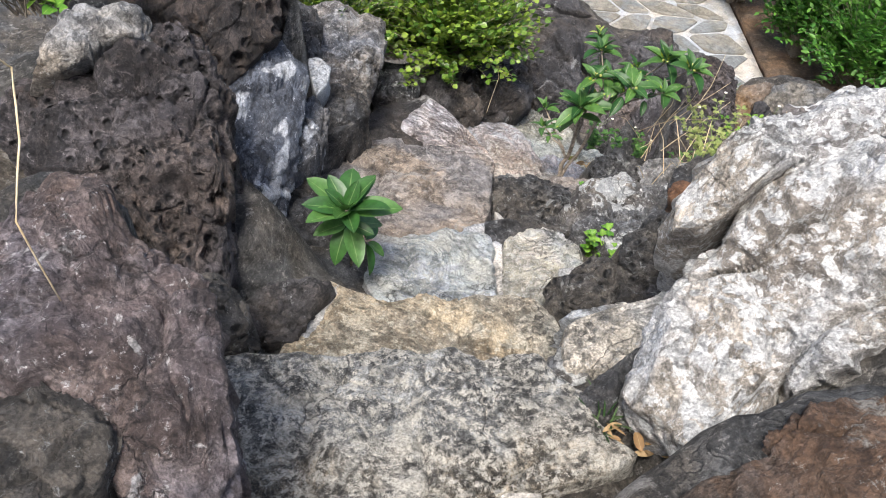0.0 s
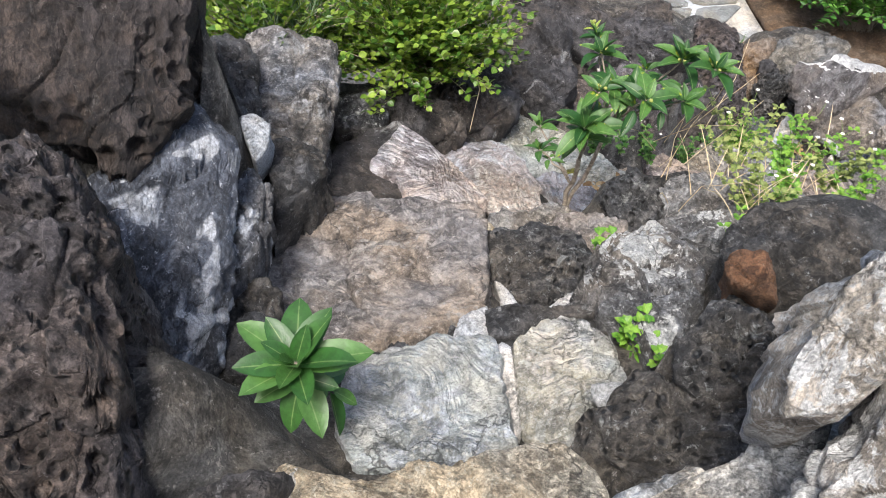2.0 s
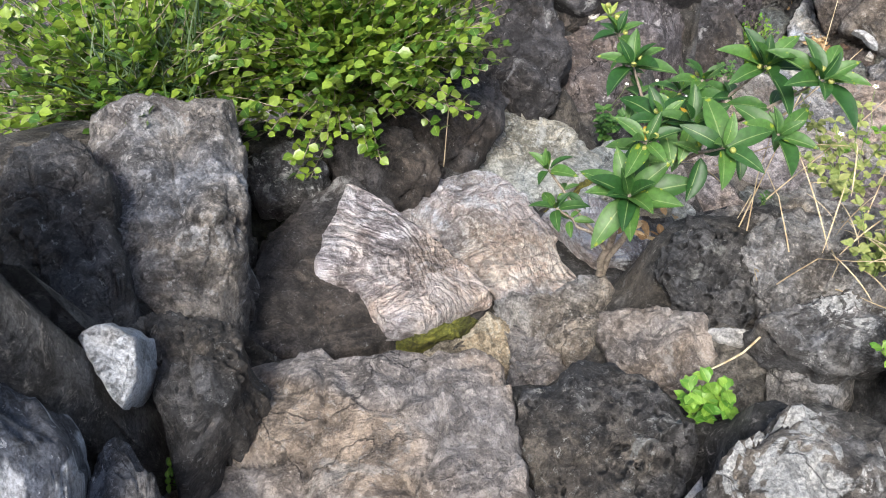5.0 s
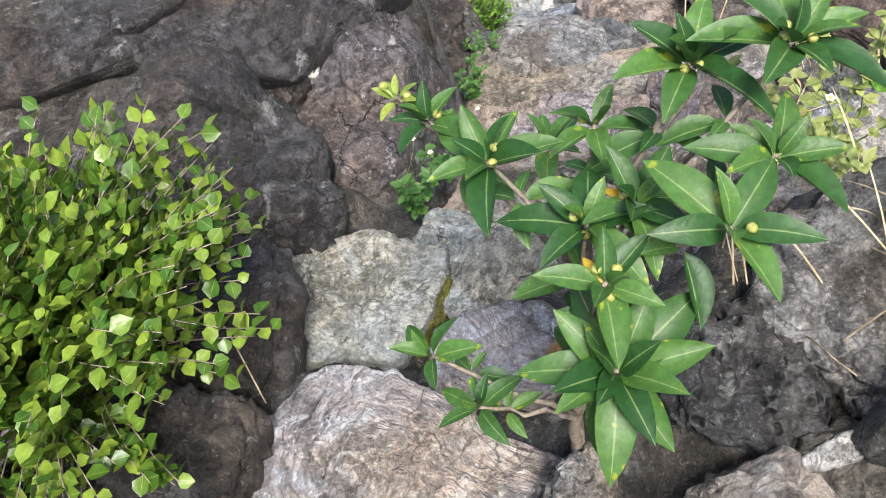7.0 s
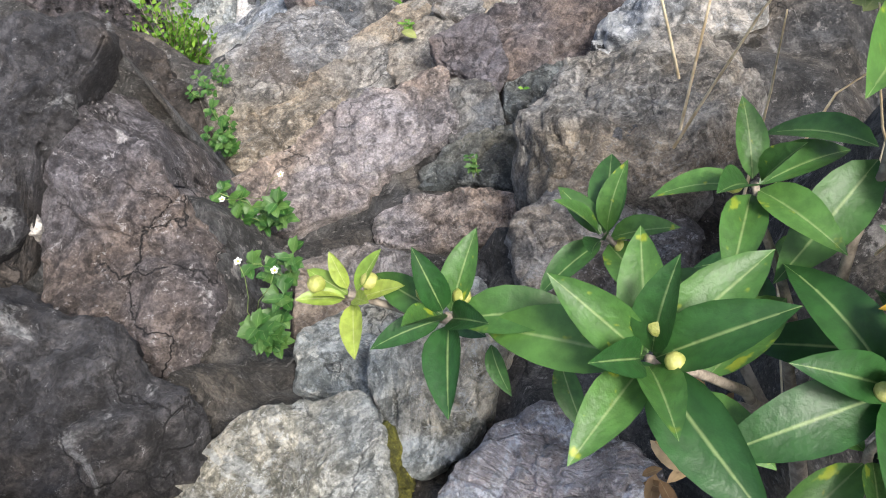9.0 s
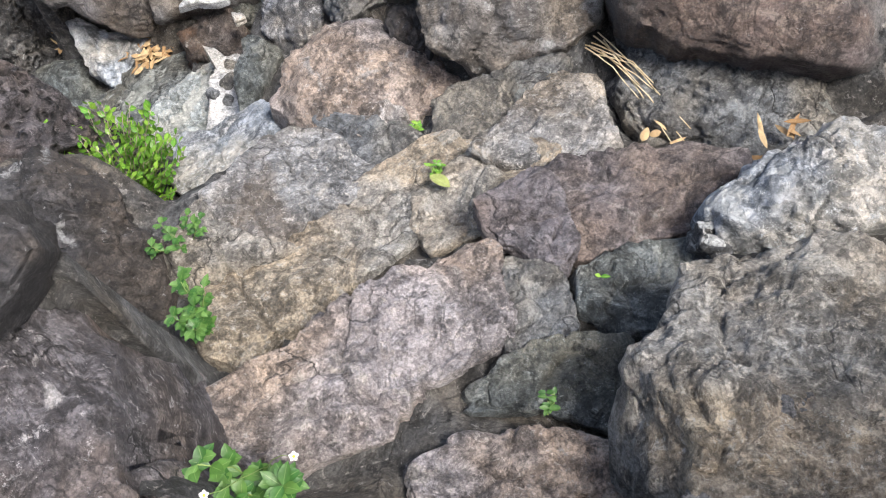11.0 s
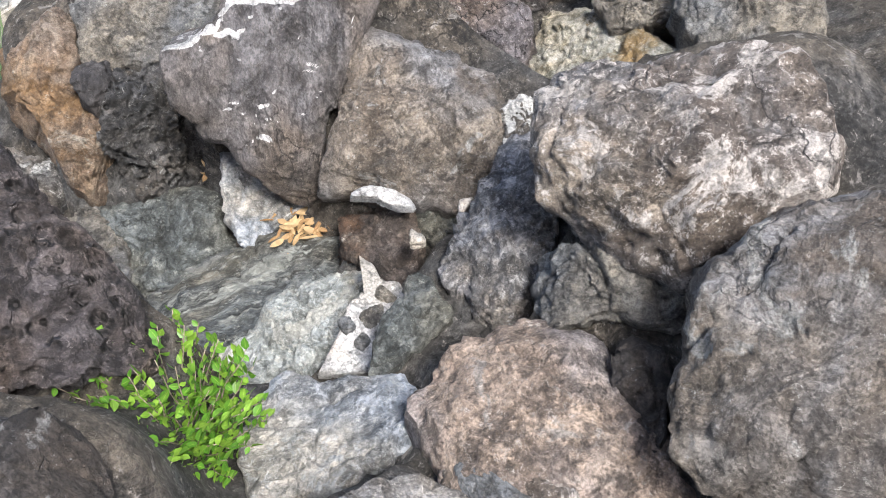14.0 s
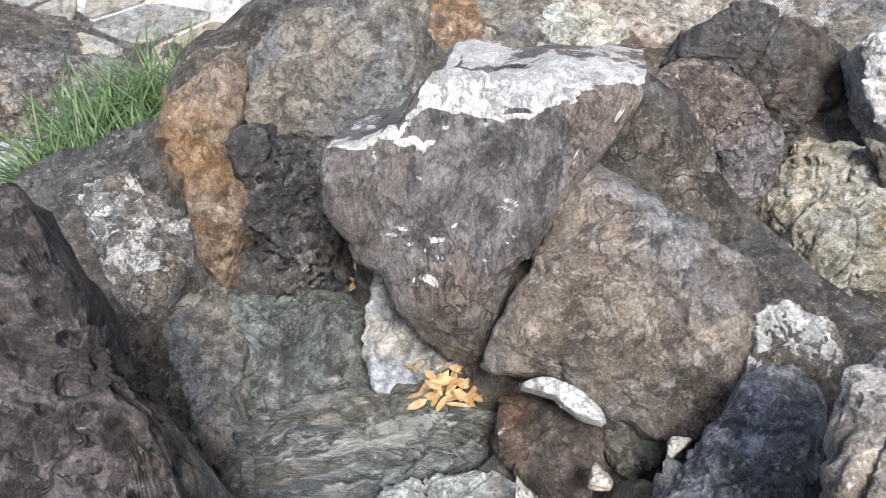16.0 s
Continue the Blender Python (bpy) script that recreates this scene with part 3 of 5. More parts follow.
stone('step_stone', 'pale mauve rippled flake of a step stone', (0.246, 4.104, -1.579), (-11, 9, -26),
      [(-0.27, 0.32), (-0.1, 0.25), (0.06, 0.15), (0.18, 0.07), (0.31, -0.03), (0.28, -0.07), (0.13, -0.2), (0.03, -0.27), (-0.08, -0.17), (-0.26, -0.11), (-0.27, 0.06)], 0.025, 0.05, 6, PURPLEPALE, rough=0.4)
stone('moss_patch', 'yellow green moss in a step joint', (0.349, 3.872, -1.635), (-1, 19, -26),
      [(-0.07, -0.1), (0.07, 0.02), (0.1, 0.07), (0.07, 0.09), (-0.02, 0.03), (-0.15, -0.1)], 0.02, 0.1, 4, MOSSY)
stone('moss_patch', 'olive moss strip in a narrow joint', (1.017, 4.633, -2.125), (-3, -0, -77),
      [(-0.02, -0), (0.01, -0.15), (0.05, -0.13), (0.02, 0.03), (-0.02, 0.13), (-0.04, 0.13)], 0.02, 0.1, 4, MOSSY)
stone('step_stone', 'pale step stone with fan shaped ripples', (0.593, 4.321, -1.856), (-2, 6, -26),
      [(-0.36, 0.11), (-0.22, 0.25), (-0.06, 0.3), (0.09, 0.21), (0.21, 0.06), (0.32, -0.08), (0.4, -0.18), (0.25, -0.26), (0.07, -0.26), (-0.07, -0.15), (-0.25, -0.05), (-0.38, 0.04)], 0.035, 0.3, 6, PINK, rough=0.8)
stone('stone', 'yellowish stone below the triangular step', (0.439, 3.804, -1.742), (1, 19, -26),
      [(-0.23, -0.04), (-0.04, 0.09), (-0, 0.14), (0.04, 0.12), (0.28, 0.09), (0.28, 0.02), (0.2, -0.11), (-0.26, -0.22), (-0.27, -0.11)], 0.03, 0.25, 4, YELLOW)
stone('stone', 'grey flat stone below the fruiting shrub', (0.713, 3.845, -1.689), (-20, -17, -17),
      [(-0.24, 0.13), (-0.03, 0.05), (0.13, 0.15), (0.15, 0.05), (0.11, -0.19), (0.04, -0.18), (-0.17, -0.02)], 0.04, 0.25, 4, GREY)
stone('stone', 'brown stone among the steps', (0.57, 3.714, -1.678), (-20, -16, -17),
      [(-0.07, 0.04), (-0.04, -0.16), (0.12, -0.11), (0.11, 0.04), (-0.11, 0.18)], 0.03, 0.25, 4, BROWN)
stone('stone', 'rounded brown stone with hollows', (0.911, 3.548, -1.503), (5, -3, -27),
      [(-0.15, 0.09), (0, 0.13), (0.1, 0.11), (0.16, 0), (0.12, -0.1), (0.03, -0.12), (-0.09, -0.1), (-0.16, -0)], 0.07, 0.3, 3, BROWN)
stone('stone', 'dark porous stone under the fruiting shrub', (1.154, 3.736, -1.514), (13, -2, -29),
      [(-0.11, 0.13), (-0.08, 0.17), (0.11, 0.1), (0.15, -0), (0.14, -0.13), (0.05, -0.17), (-0.12, -0.11), (-0.14, 0.01)], 0.08, 0.35, 2.8, LAVA, rough=1.3)
stone('boulder', 'large grey flat boulder with pale stains', (1.392, 3.594, -1.505), (10, -7, -29),
      [(-0.18, 0.12), (-0.09, 0.28), (0.09, 0.29), (0.24, 0.24), (0.11, -0.41), (-0.07, -0.4), (-0.1, -0.12)], 0.08, 0.4, 3.5, GREY)
stone('stone', 'grey green stone beside a mortar joint', (1.122, 3.439, -1.569), (8, -6, -28),
      [(-0.08, -0.12), (0.05, -0.13), (0.09, -0.01), (0.04, 0.14), (-0.1, 0.11)], 0.04, 0.3, 3.5, GREYD)
stone('mortar_joint', 'pale mortar smear between stones', (1.141, 3.527, -1.513), (10, -6, -29),
      [(-0.06, -0.02), (0.04, -0.03), (0.08, 0.01), (0.03, 0.03), (-0.09, 0.01)], 0.02, 0.15, 3, MORTAR)
stone('step_stone', 'greenish white step stone with fine ripples', (0.885, 4.833, -2.077), (-4, 8, -47),
      [(-0.25, -0.26), (-0.26, -0.07), (-0.26, 0.16), (-0.09, 0.25), (0.11, 0.25), (0.27, 0.18), (0.27, 0.06), (0.16, -0.16), (0.12, -0.21), (-0.06, -0.19)], 0.035, 0.3, 6, PALEGREEN)
stone('stone', 'pale stone beyond a mossy gap', (1.258, 4.609, -2.14), (-1, 1, -47),
      [(-0.15, -0.18), (0.01, -0.16), (0.2, -0.01), (0.16, 0.13), (-0.08, 0.15), (-0.14, 0.07)], 0.03, 0.25, 5, PALEGREEN)
stone('stone', 'pale stone beside the mossy gap', (1.031, 4.333, -1.986), (-17, 4, -45),
      [(-0.2, 0.11), (-0.09, 0.16), (0.07, 0.19), (0.19, 0.08), (0.19, -0.11), (0.08, -0.18), (-0.05, -0.16), (-0.2, -0.09)], 0.03, 0.25, 5, PINK)
stone('boulder', 'dark blocky boulder with cracks', (0.976, 5.452, -1.895), (16, 11, -47),
      [(-0.34, 0.06), (-0.12, -0.09), (0.1, -0.31), (0.29, -0.3), (0.36, -0.25), (0.29, 0.04), (0.05, 0.3), (-0.21, 0.32), (-0.43, 0.23)], 0.1, 0.5, 4, DARK2)
stone('boulder', 'dagger shaped grey boulder with a pale tip', (1.514, 5.522, -2.238), (5, 0, -79),
      [(-0.15, 0.51), (0.03, 0.33), (0.15, 0.09), (0.27, -0.09), (0.28, -0.29), (0.18, -0.45), (0.06, -0.4), (-0.11, -0.21), (-0.21, -0.03), (-0.28, 0.17), (-0.23, 0.37)], 0.12, 0.6, 2.6, PURPLE2)
stone('boulder', 'dark grey rough boulder in the lower wall', (1.121, 6.08, -1.92), (23, 22, -42),
      [(-0.65, -0.24), (-0.38, -0.22), (-0.2, -0.12), (0.07, -0.07), (0.46, -0.09), (0.64, 0.08), (0.72, 0.27), (0.27, 0.25), (-0.26, 0.15), (-0.67, -0.01)], 0.1, 0.5, 3, DARK2)
stone('boulder', 'dark boulder below the leafy shrub', (0.601, 5.029, -1.812), (-10, 16, -48),
      [(-0.21, -0.09), (-0.07, -0.22), (0.2, -0.35), (0.22, -0.19), (0.21, 0.02), (0.1, 0.21), (-0.13, 0.37), (-0.33, 0.25)], 0.1, 0.5, 3, DARK2)
stone('boulder', 'dark rounded boulder beside the fan step', (0.293, 4.647, -1.677), (-5, 17, -47),
      [(-0.14, -0.17), (0.13, -0.14), (0.19, 0.04), (0.13, 0.11), (-0.08, 0.13), (-0.23, 0.02)], 0.08, 0.4, 2.8, DARK2)
stone('boulder', 'small pale topped stone under the shrub', (-0.082, 4.62, -1.58), (12, 10, -26),
      [(-0.13, -0.04), (-0.03, -0.12), (0.16, -0.06), (0.13, 0.06), (0.02, 0.11), (-0.14, 0.04)], 0.06, 0.3, 3, CRUST)
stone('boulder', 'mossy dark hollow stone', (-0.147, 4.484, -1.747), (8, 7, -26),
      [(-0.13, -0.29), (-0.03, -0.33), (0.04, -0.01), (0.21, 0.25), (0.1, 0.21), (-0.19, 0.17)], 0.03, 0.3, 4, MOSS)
stone('boulder', 'dark cracked boulder behind the dagger shaped one', (1.727, 5.804, -2.075), (18, 19, -75),
      [(-0.27, 0.32), (-0.23, -0.31), (-0.01, -0.43), (0.04, -0.35), (0.06, -0.1), (0.14, 0.09), (0.2, 0.2), (0.1, 0.28), (-0.05, 0.31)], 0.1, 0.5, 2.6, DARK2)
stone('mortar_joint', 'white mortar chip between boulders', (1.501, 5.742, -2.158), (6, 21, -77),
      [(-0.04, -0.04), (0.03, -0.05), (0.05, -0.03), (-0, 0.06), (-0.04, 0.06)], 0.01, 0.1, 5, MORTAR)
stone('boulder', 'dark boulder beside the small leafy shrub', (2.44, 6.167, -3.024), (13, 14, -76),
      [(-0.34, 0.16), (-0.1, 0.2), (-0.02, 0.18), (0.04, 0.1), (0.09, 0.02), (0.17, -0.03), (0.22, -0.14), (0.21, -0.24), (-0.27, -0.24)], 0.12, 0.5, 2.6, DARK2)
stone('step_stone', 'pinkish brown step stone with flaked surface', (2.127, 5.212, -2.836), (-1, 2, -78),
      [(-0.43, -0.28), (-0.19, -0.28), (0.06, -0.21), (0.13, -0.08), (0.35, 0.04), (0.34, 0.25), (0.31, 0.33), (0.1, 0.26), (-0.22, 0.06), (-0.46, -0.1)], 0.03, 0.3, 7, PINK2, rough=1.2)
stone('step_stone', 'yellowish brown landing stone with lichen grain', (2.512, 5.48, -3.1), (-12, -5, -76),
      [(-0.36, -0.28), (-0.21, -0.39), (-0.03, -0.26), (0.16, -0.08), (0.37, 0.08), (0.46, 0.34), (0.29, 0.4), (-0.04, 0.21), (-0.24, 0.06), (-0.39, -0.09)], 0.03, 0.3, 6, YELBROWN)
stone('stone', 'yellowish small landing stone', (2.75, 5.06, -3.034), (-12, -16, -74),
      [(-0.22, -0.08), (-0.16, -0.19), (0.03, -0.18), (0.05, -0.06), (0.19, 0.01), (0.25, 0.08), (0.1, 0.19), (-0.03, 0.17), (-0.2, 0.05)], 0.02, 0.25, 5, YELBROWN)
stone('stone', 'dark maroon broken slab with pale edges', (2.694, 4.67, -2.897), (-2, 0, -78),
      [(-0.33, -0.1), (-0.16, -0.18), (-0.08, -0.18), (0.06, -0.13), (0.23, -0.09), (0.37, 0.07), (0.35, 0.14), (0.17, 0.16), (-0.07, 0.16), (-0.18, 0.13), (-0.35, 0.01)], 0.025, 0.3, 7, MAROON)
stone('stone', 'grey stone between landing slabs', (2.358, 4.849, -2.854), (-2, 1, -78),
      [(-0.07, 0.03), (-0.07, -0.15), (0.12, -0.1), (0.09, 0.09), (-0.06, 0.13)], 0.02, 0.25, 5, GREYD)
stone('stone', 'dark greenish landing stone', (2.433, 4.583, -2.875), (-2, 3, -78),
      [(-0.16, -0.05), (-0.04, -0.13), (0.05, -0.14), (0.12, -0.06), (0.17, 0.15), (0.02, 0.15), (-0.16, 0.07)], 0.03, 0.25, 5, GREEND)
stone('stone', 'dark greenish stone beside the pinkish step', (2.14, 4.748, -2.847), (2, 0, -78),
      [(-0.23, -0.06), (-0.05, -0.06), (0.16, -0.13), (0.21, 0), (0.18, 0.13), (-0.04, 0.11), (-0.23, 0.01)], 0.03, 0.25, 5, GREEND)
stone('boulder', 'brown and ochre boulder with hollows', (2.2, 4.343, -2.507), (-21, -3, -75),
      [(-0.3, -0.2), (-0.19, -0.34), (0.19, -0.35), (0.38, 0.02), (0.33, 0.25), (0.15, 0.32), (-0.09, 0.26), (-0.18, 0.06), (-0.29, -0.02)], 0.1, 0.4, 3, YELBROWN, rough=0.8)
stone('boulder', 'bluish white stone on the landing edge', (2.707, 4.207, -2.724), (11, -8, -81),
      [(-0.25, -0.09), (-0.17, -0.14), (0.11, -0.11), (0.26, -0.08), (0.3, 0.17), (0.1, 0.17), (-0.09, 0.11), (-0.26, -0.03)], 0.08, 0.35, 2.8, BLUEW)
stone('stone', 'small pale stone at the landing edge', (2.562, 4.424, -2.771), (7, -4, -79),
      [(-0.04, -0.03), (0, -0.05), (0.07, -0.02), (0.01, 0.06), (-0.04, 0.04)], 0.03, 0.2, 3, CRUST)
stone('stone', 'small round bluish stone', (2.04, 4.3, -2.428), (5, -7, -79),
      [(-0.04, -0.04), (0.04, -0.03), (0.06, 0.02), (0.01, 0.05), (-0.07, 0.01)], 0.05, 0.2, 2.2, BLUE2)
stone('stone', 'pinkish stone low beside the steps', (1.927, 4.797, -2.78), (1, -0, -78),
      [(-0.23, -0.1), (0.27, -0.11), (0.25, 0.03), (0.09, 0.09), (-0.13, 0.08), (-0.25, 0.02)], 0.03, 0.25, 5, PINK2)
stone('stone', 'dark grey flat landing stone', (3.129, 5.083, -3.133), (-4, -14, -78),
      [(-0.22, -0.11), (-0.1, -0.21), (0.03, -0.13), (0.15, -0.01), (0.25, 0.11), (0.18, 0.17), (-0.06, 0.11), (-0.23, 0.07)], 0.03, 0.25, 6, GREYD)
stone('stone', 'brownish landing stone with worn film', (2.992, 4.894, -3.035), (-14, -4, -77),
      [(-0.16, -0.14), (0.03, -0.19), (0.2, -0.07), (0.16, 0.19), (0.03, 0.27), (-0.25, -0.07)], 0.025, 0.25, 6, GREY)
stone('boulder', 'grey stone at the landing edge with litter', (3.224, 4.437, -3.051), (6, -14, -81),
      [(-0.31, 0.05), (-0.2, -0.15), (-0.04, -0.22), (0.19, -0.28), (0.37, -0.13), (0.25, 0.06), (0.09, 0.12), (-0.08, 0.2), (-0.28, 0.35)], 0.08, 0.4, 3, GREYD)
stone('stone', 'pale grey landing stone with lichen', (2.734, 5.717, -3.151), (-18, 7, -80),
      [(-0.23, -0.07), (-0.16, -0.18), (0, -0.26), (0.19, -0.13), (0.34, 0.05), (0.08, 0.29), (-0.05, 0.25), (-0.18, 0.05)], 0.03, 0.25, 5, GREY)
stone('stone', 'brown rimmed landing stone', (2.487, 5.793, -3.068), (-16, 6, -80),
      [(-0.12, -0.12), (0.07, -0.1), (0.23, -0.03), (0.14, -0), (-0.03, 0.07), (-0.1, 0.18), (-0.19, -0.01)], 0.03, 0.25, 5, YELBROWN)
stone('stone', 'small grey landing stone', (2.994, 5.479, -3.23), (-7, -12, -77),
      [(-0.08, -0.07), (0.06, -0.15), (0.21, -0.07), (0.12, 0.02), (-0.06, 0.12), (-0.25, 0.15)], 0.025, 0.25, 5, GREYD)
stone('stone', 'bluish pale flat stone', (3.042, 6.104, -3.531), (-22, -13, -55),
      [(-0.16, -0.24), (0.05, -0.19), (0.17, -0.11), (0.27, 0.03), (0.15, 0.2), (-0.2, 0.24), (-0.28, 0.07)], 0.03, 0.25, 5, BLUEW)
stone('stone', 'grey flat stone before the pinkish boulder', (3.057, 5.556, -3.274), (-2, -13, -61),
      [(-0.13, -0.11), (0.13, -0.14), (0.19, -0.01), (-0.01, 0.13), (-0.19, 0.12)], 0.03, 0.25, 5, GREYW2)
stone('step_stone', 'thin maroon flake with pale broken edges on the landing slab', (2.589, 4.852, -2.855), (-3, 0, -80),
      [(-0.15, -0.03), (-0.03, -0.13), (0.06, -0.14), (0.07, -0.11), (0.09, -0.05), (0.07, 0.01), (0.04, 0.08), (0.04, 0.13), (-0.03, 0.17), (-0.18, 0.06)], 0.012, 0.04, 8, MAROON)
stone('boulder', 'pinkish brown rounded boulder', (3.265, 5.615, -3.303), (-3, -12, -61),
      [(-0.31, 0.05), (-0.27, 0.17), (-0.16, 0.24), (0.02, 0.29), (0.12, 0.24), (0.17, 0.14), (0.28, -0.03), (0.34, -0.17), (0.26, -0.23), (0.07, -0.27), (-0.07, -0.24), (-0.2, -0.14), (-0.26, -0.04)], 0.1, 0.35, 3.2, PINK2, rough=0.6)
stone('stone', 'dark oval stone wedged between boulders', (3.443, 5.454, -3.229), (6, -8, -63),
      [(-0.06, 0.1), (-0.01, 0.12), (0.05, 0.09), (0.07, 0.02), (0.05, -0.1), (0.03, -0.15), (-0.04, -0.09), (-0.07, 0)], 0.05, 0.25, 2.6, DARK2)
stone('boulder', 'large grey boulder with vertical dark streaks', (3.503, 5.181, -2.948), (27, -12, -69),
      [(-0.22, 0.1), (-0.17, 0.21), (-0.08, 0.29), (0.04, 0.34), (0.24, 0.32), (0.35, 0.27), (0.31, -0.24), (0.18, -0.28), (0.04, -0.29), (-0.1, -0.28), (-0.15, -0.22), (-0.22, -0.16), (-0.24, -0.05)], 0.14, 0.5, 3.2, GREYW, rough=0.7)
stone('boulder', 'dark grey stone between large boulders', (3.634, 5.667, -3.252), (22, -20, -70),
      [(-0.19, 0.03), (-0.17, 0.11), (-0.05, 0.11), (0.2, 0.05), (0.24, -0.01), (0.19, -0.09), (0.03, -0.07), (-0.09, -0.08), (-0.16, -0.04)], 0.06, 0.4, 3, GREYD)
stone('boulder', 'large grey boulder flecked with white lichen', (3.892, 5.677, -2.988), (19, -22, -61),
      [(-0.26, 0.21), (-0.16, 0.28), (0, 0.27), (0.17, 0.23), (0.34, 0.17), (0.37, -0.07), (0.3, -0.17), (0.12, -0.27), (0.01, -0.28), (-0.12, -0.23), (-0.22, -0.17), (-0.27, -0.05), (-0.27, 0.09)], 0.16, 0.5, 3, GREYW2, rough=0.8)
stone('boulder', 'dark reddish brown overhanging boulder', (3.476, 4.512, -2.767), (23, -6, -83),
      [(-0.29, 0.01), (-0.23, -0.15), (-0.1, -0.24), (0.2, -0.31), (0.43, -0.33), (0.47, 0.09), (0.24, 0.39), (-0.29, 0.33), (-0.43, 0.21)], 0.14, 0.6, 3.2, MAROON2, rough=0.5)
stone('boulder', 'dark bluish tongue shaped boulder', (3.81, 6.06, -3.515), (-3, -10, -48),
      [(0.04, 0.32), (0.22, 0.32), (0.22, 0.13), (0.17, -0.02), (0.08, -0.18), (0.01, -0.28), (-0.1, -0.3), (-0.16, -0.24), (-0.19, -0.1), (-0.19, 0.02), (-0.09, 0.12), (-0.01, 0.2)], 0.12, 0.4, 2.6, BLUE2)
stone('boulder', 'wedge shaped upright boulder with white stained top', (3.945, 7.028, -3.492), (55, 1, -48),
      [(-0.1, 0.32), (-0.17, 0.21), (-0.24, 0.15), (-0.33, 0.14), (-0.35, 0.06), (-0.32, -0.05), (-0.26, -0.16), (-0.2, -0.2), (-0.1, -0.31), (-0.05, -0.39), (0.04, -0.43), (0.08, -0.41), (0.09, -0.3), (0.13, -0.18), (0.25, 0.04), (0.33, 0.18), (0.4, 0.31), (0.39, 0.34), (0.31, 0.35), (0.11, 0.34)], 0.14, 0.5, 3, WEDGE, rough=0.4)
stone('boulder', 'pale rounded stone under the wedge boulder', (3.731, 7.078, -3.958), (27, -10, -54),
      [(-0.09, 0.17), (-0.11, 0.06), (-0.12, -0.03), (-0.07, -0.14), (-0, -0.18), (0.1, -0.1), (0.2, -0.04), (0.11, -0), (0.03, 0.08), (-0.05, 0.19)], 0.08, 0.3, 2.6, BLUEW)
stone('boulder', 'rounded grey brown boulder with pale shoulder', (4.108, 6.58, -3.564), (32, -2, -50),
      [(-0.34, -0.2), (-0.31, -0.07), (-0.24, 0.06), (-0.21, 0.18), (-0.14, 0.31), (-0.05, 0.31), (0.05, 0.24), (0.16, 0.21), (0.17, 0.15), (0.28, 0.11), (0.27, -0.03), (0.28, -0.14), (0.23, -0.29), (0.09, -0.32), (-0.06, -0.28), (-0.18, -0.22)], 0.13, 0.45, 2.8, GREYW, rough=0.7)
stone('boulder', 'black porous lava stone standing upright', (3.78, 7.672, -3.975), (39, 9, -42),
      [(-0.16, 0.04), (-0.14, 0.22), (-0.04, 0.29), (0.07, 0.26), (0.1, 0.12), (0.14, -0.04), (0.17, -0.22), (0.07, -0.25), (-0.08, -0.25), (-0.14, -0.17)], 0.1, 0.4, 2.8, LAVA, rough=1.6, pits=0.045)
stone('stone', 'small dark stone beside the lava stone', (3.753, 7.882, -3.787), (41, 10, -40),
      [(-0.08, 0.06), (-0, 0.09), (0.06, 0.07), (0.06, -0.03), (0, -0.12), (-0.05, -0.07)], 0.05, 0.3, 2.6, DARK2)
stone('boulder', 'tall ochre brown upright stone', (3.688, 8.052, -3.873), (32, 13, -40),
      [(-0.16, 0.1), (-0.15, 0.21), (-0.08, 0.33), (0.01, 0.33), (0.08, 0.23), (0.08, 0.11), (0.05, -0.02), (0.17, -0.11), (0.17, -0.29), (0.1, -0.4), (-0, -0.34), (-0.09, -0.13), (-0.17, 0)], 0.1, 0.35, 2.6, RUSTY)
stone('boulder', 'smooth grey boulder behind the lava stone', (4.128, 7.933, -3.765), (24, 6, -45),
      [(-0.27, -0.15), (-0.28, 0.02), (-0.23, 0.22), (-0.03, 0.3), (0.25, 0.33), (0.32, 0.08), (0.29, -0.07), (0.22, -0.14), (0.04, -0.18), (-0.09, -0.19), (-0.21, -0.21)], 0.1, 0.5, 3, GREYD)
stone('boulder', 'striped grey stone below the grass clump', (3.35, 8.232, -4.237), (-3, 5, -40),
      [(-0.31, 0.24), (-0.13, 0.32), (-0.01, 0.24), (0.19, 0.09), (0.24, -0.03), (0.2, -0.23), (0.12, -0.36), (0.01, -0.28), (-0.1, -0.09), (-0.2, 0.09)], 0.1, 0.35, 2.5, CRUST)
stone('stone', 'grey stone with white lichen between boulders', (4.266, 6.228, -3.555), (14, -5, -49),
      [(-0.1, 0.01), (-0.07, 0.11), (0.06, 0.1), (0.13, 0.06), (0.12, -0.03), (-0.02, -0.1), (-0.11, -0.16)], 0.06, 0.3, 2.6, CRUST)
stone('boulder', 'dark reddish porous boulder close to the path', (2.945, 6.937, -3.108), (15, 12, -45),
      [(-0.19, 0.34), (-0.14, 0.29), (-0.08, 0.22), (-0, 0.12), (0.09, 0.02), (0.18, -0.08), (0.25, -0.18), (0.29, -0.27), (0.31, -0.37), (-0.21, -0.41), (-0.51, 0.32)], 0.22, 0.6, 2.8, LAVA2, rough=1.1, pits=0.045)
stone('boulder', 'greenish grey stone with pale rings', (3.414, 7.461, -4.214), (18, -11, -52),
      [(-0.39, -0.08), (-0.33, 0.09), (-0.15, 0.21), (0.21, 0.22), (0.34, 0.15), (0.44, -0.08), (0.19, -0.11), (-0.08, -0.22), (-0.22, -0.17)], 0.06, 0.4, 3.2, GREEND)
stone('boulder', 'grey stone in the low corner', (3.287, 7.507, -4.23), (8, 1, -48),
      [(-0.14, -0.03), (0.07, -0.3), (0.22, -0.3), (0.08, -0.07), (0.05, 0.17), (-0.02, 0.32), (-0.25, 0.22)], 0.05, 0.4, 3.2, GREYD)
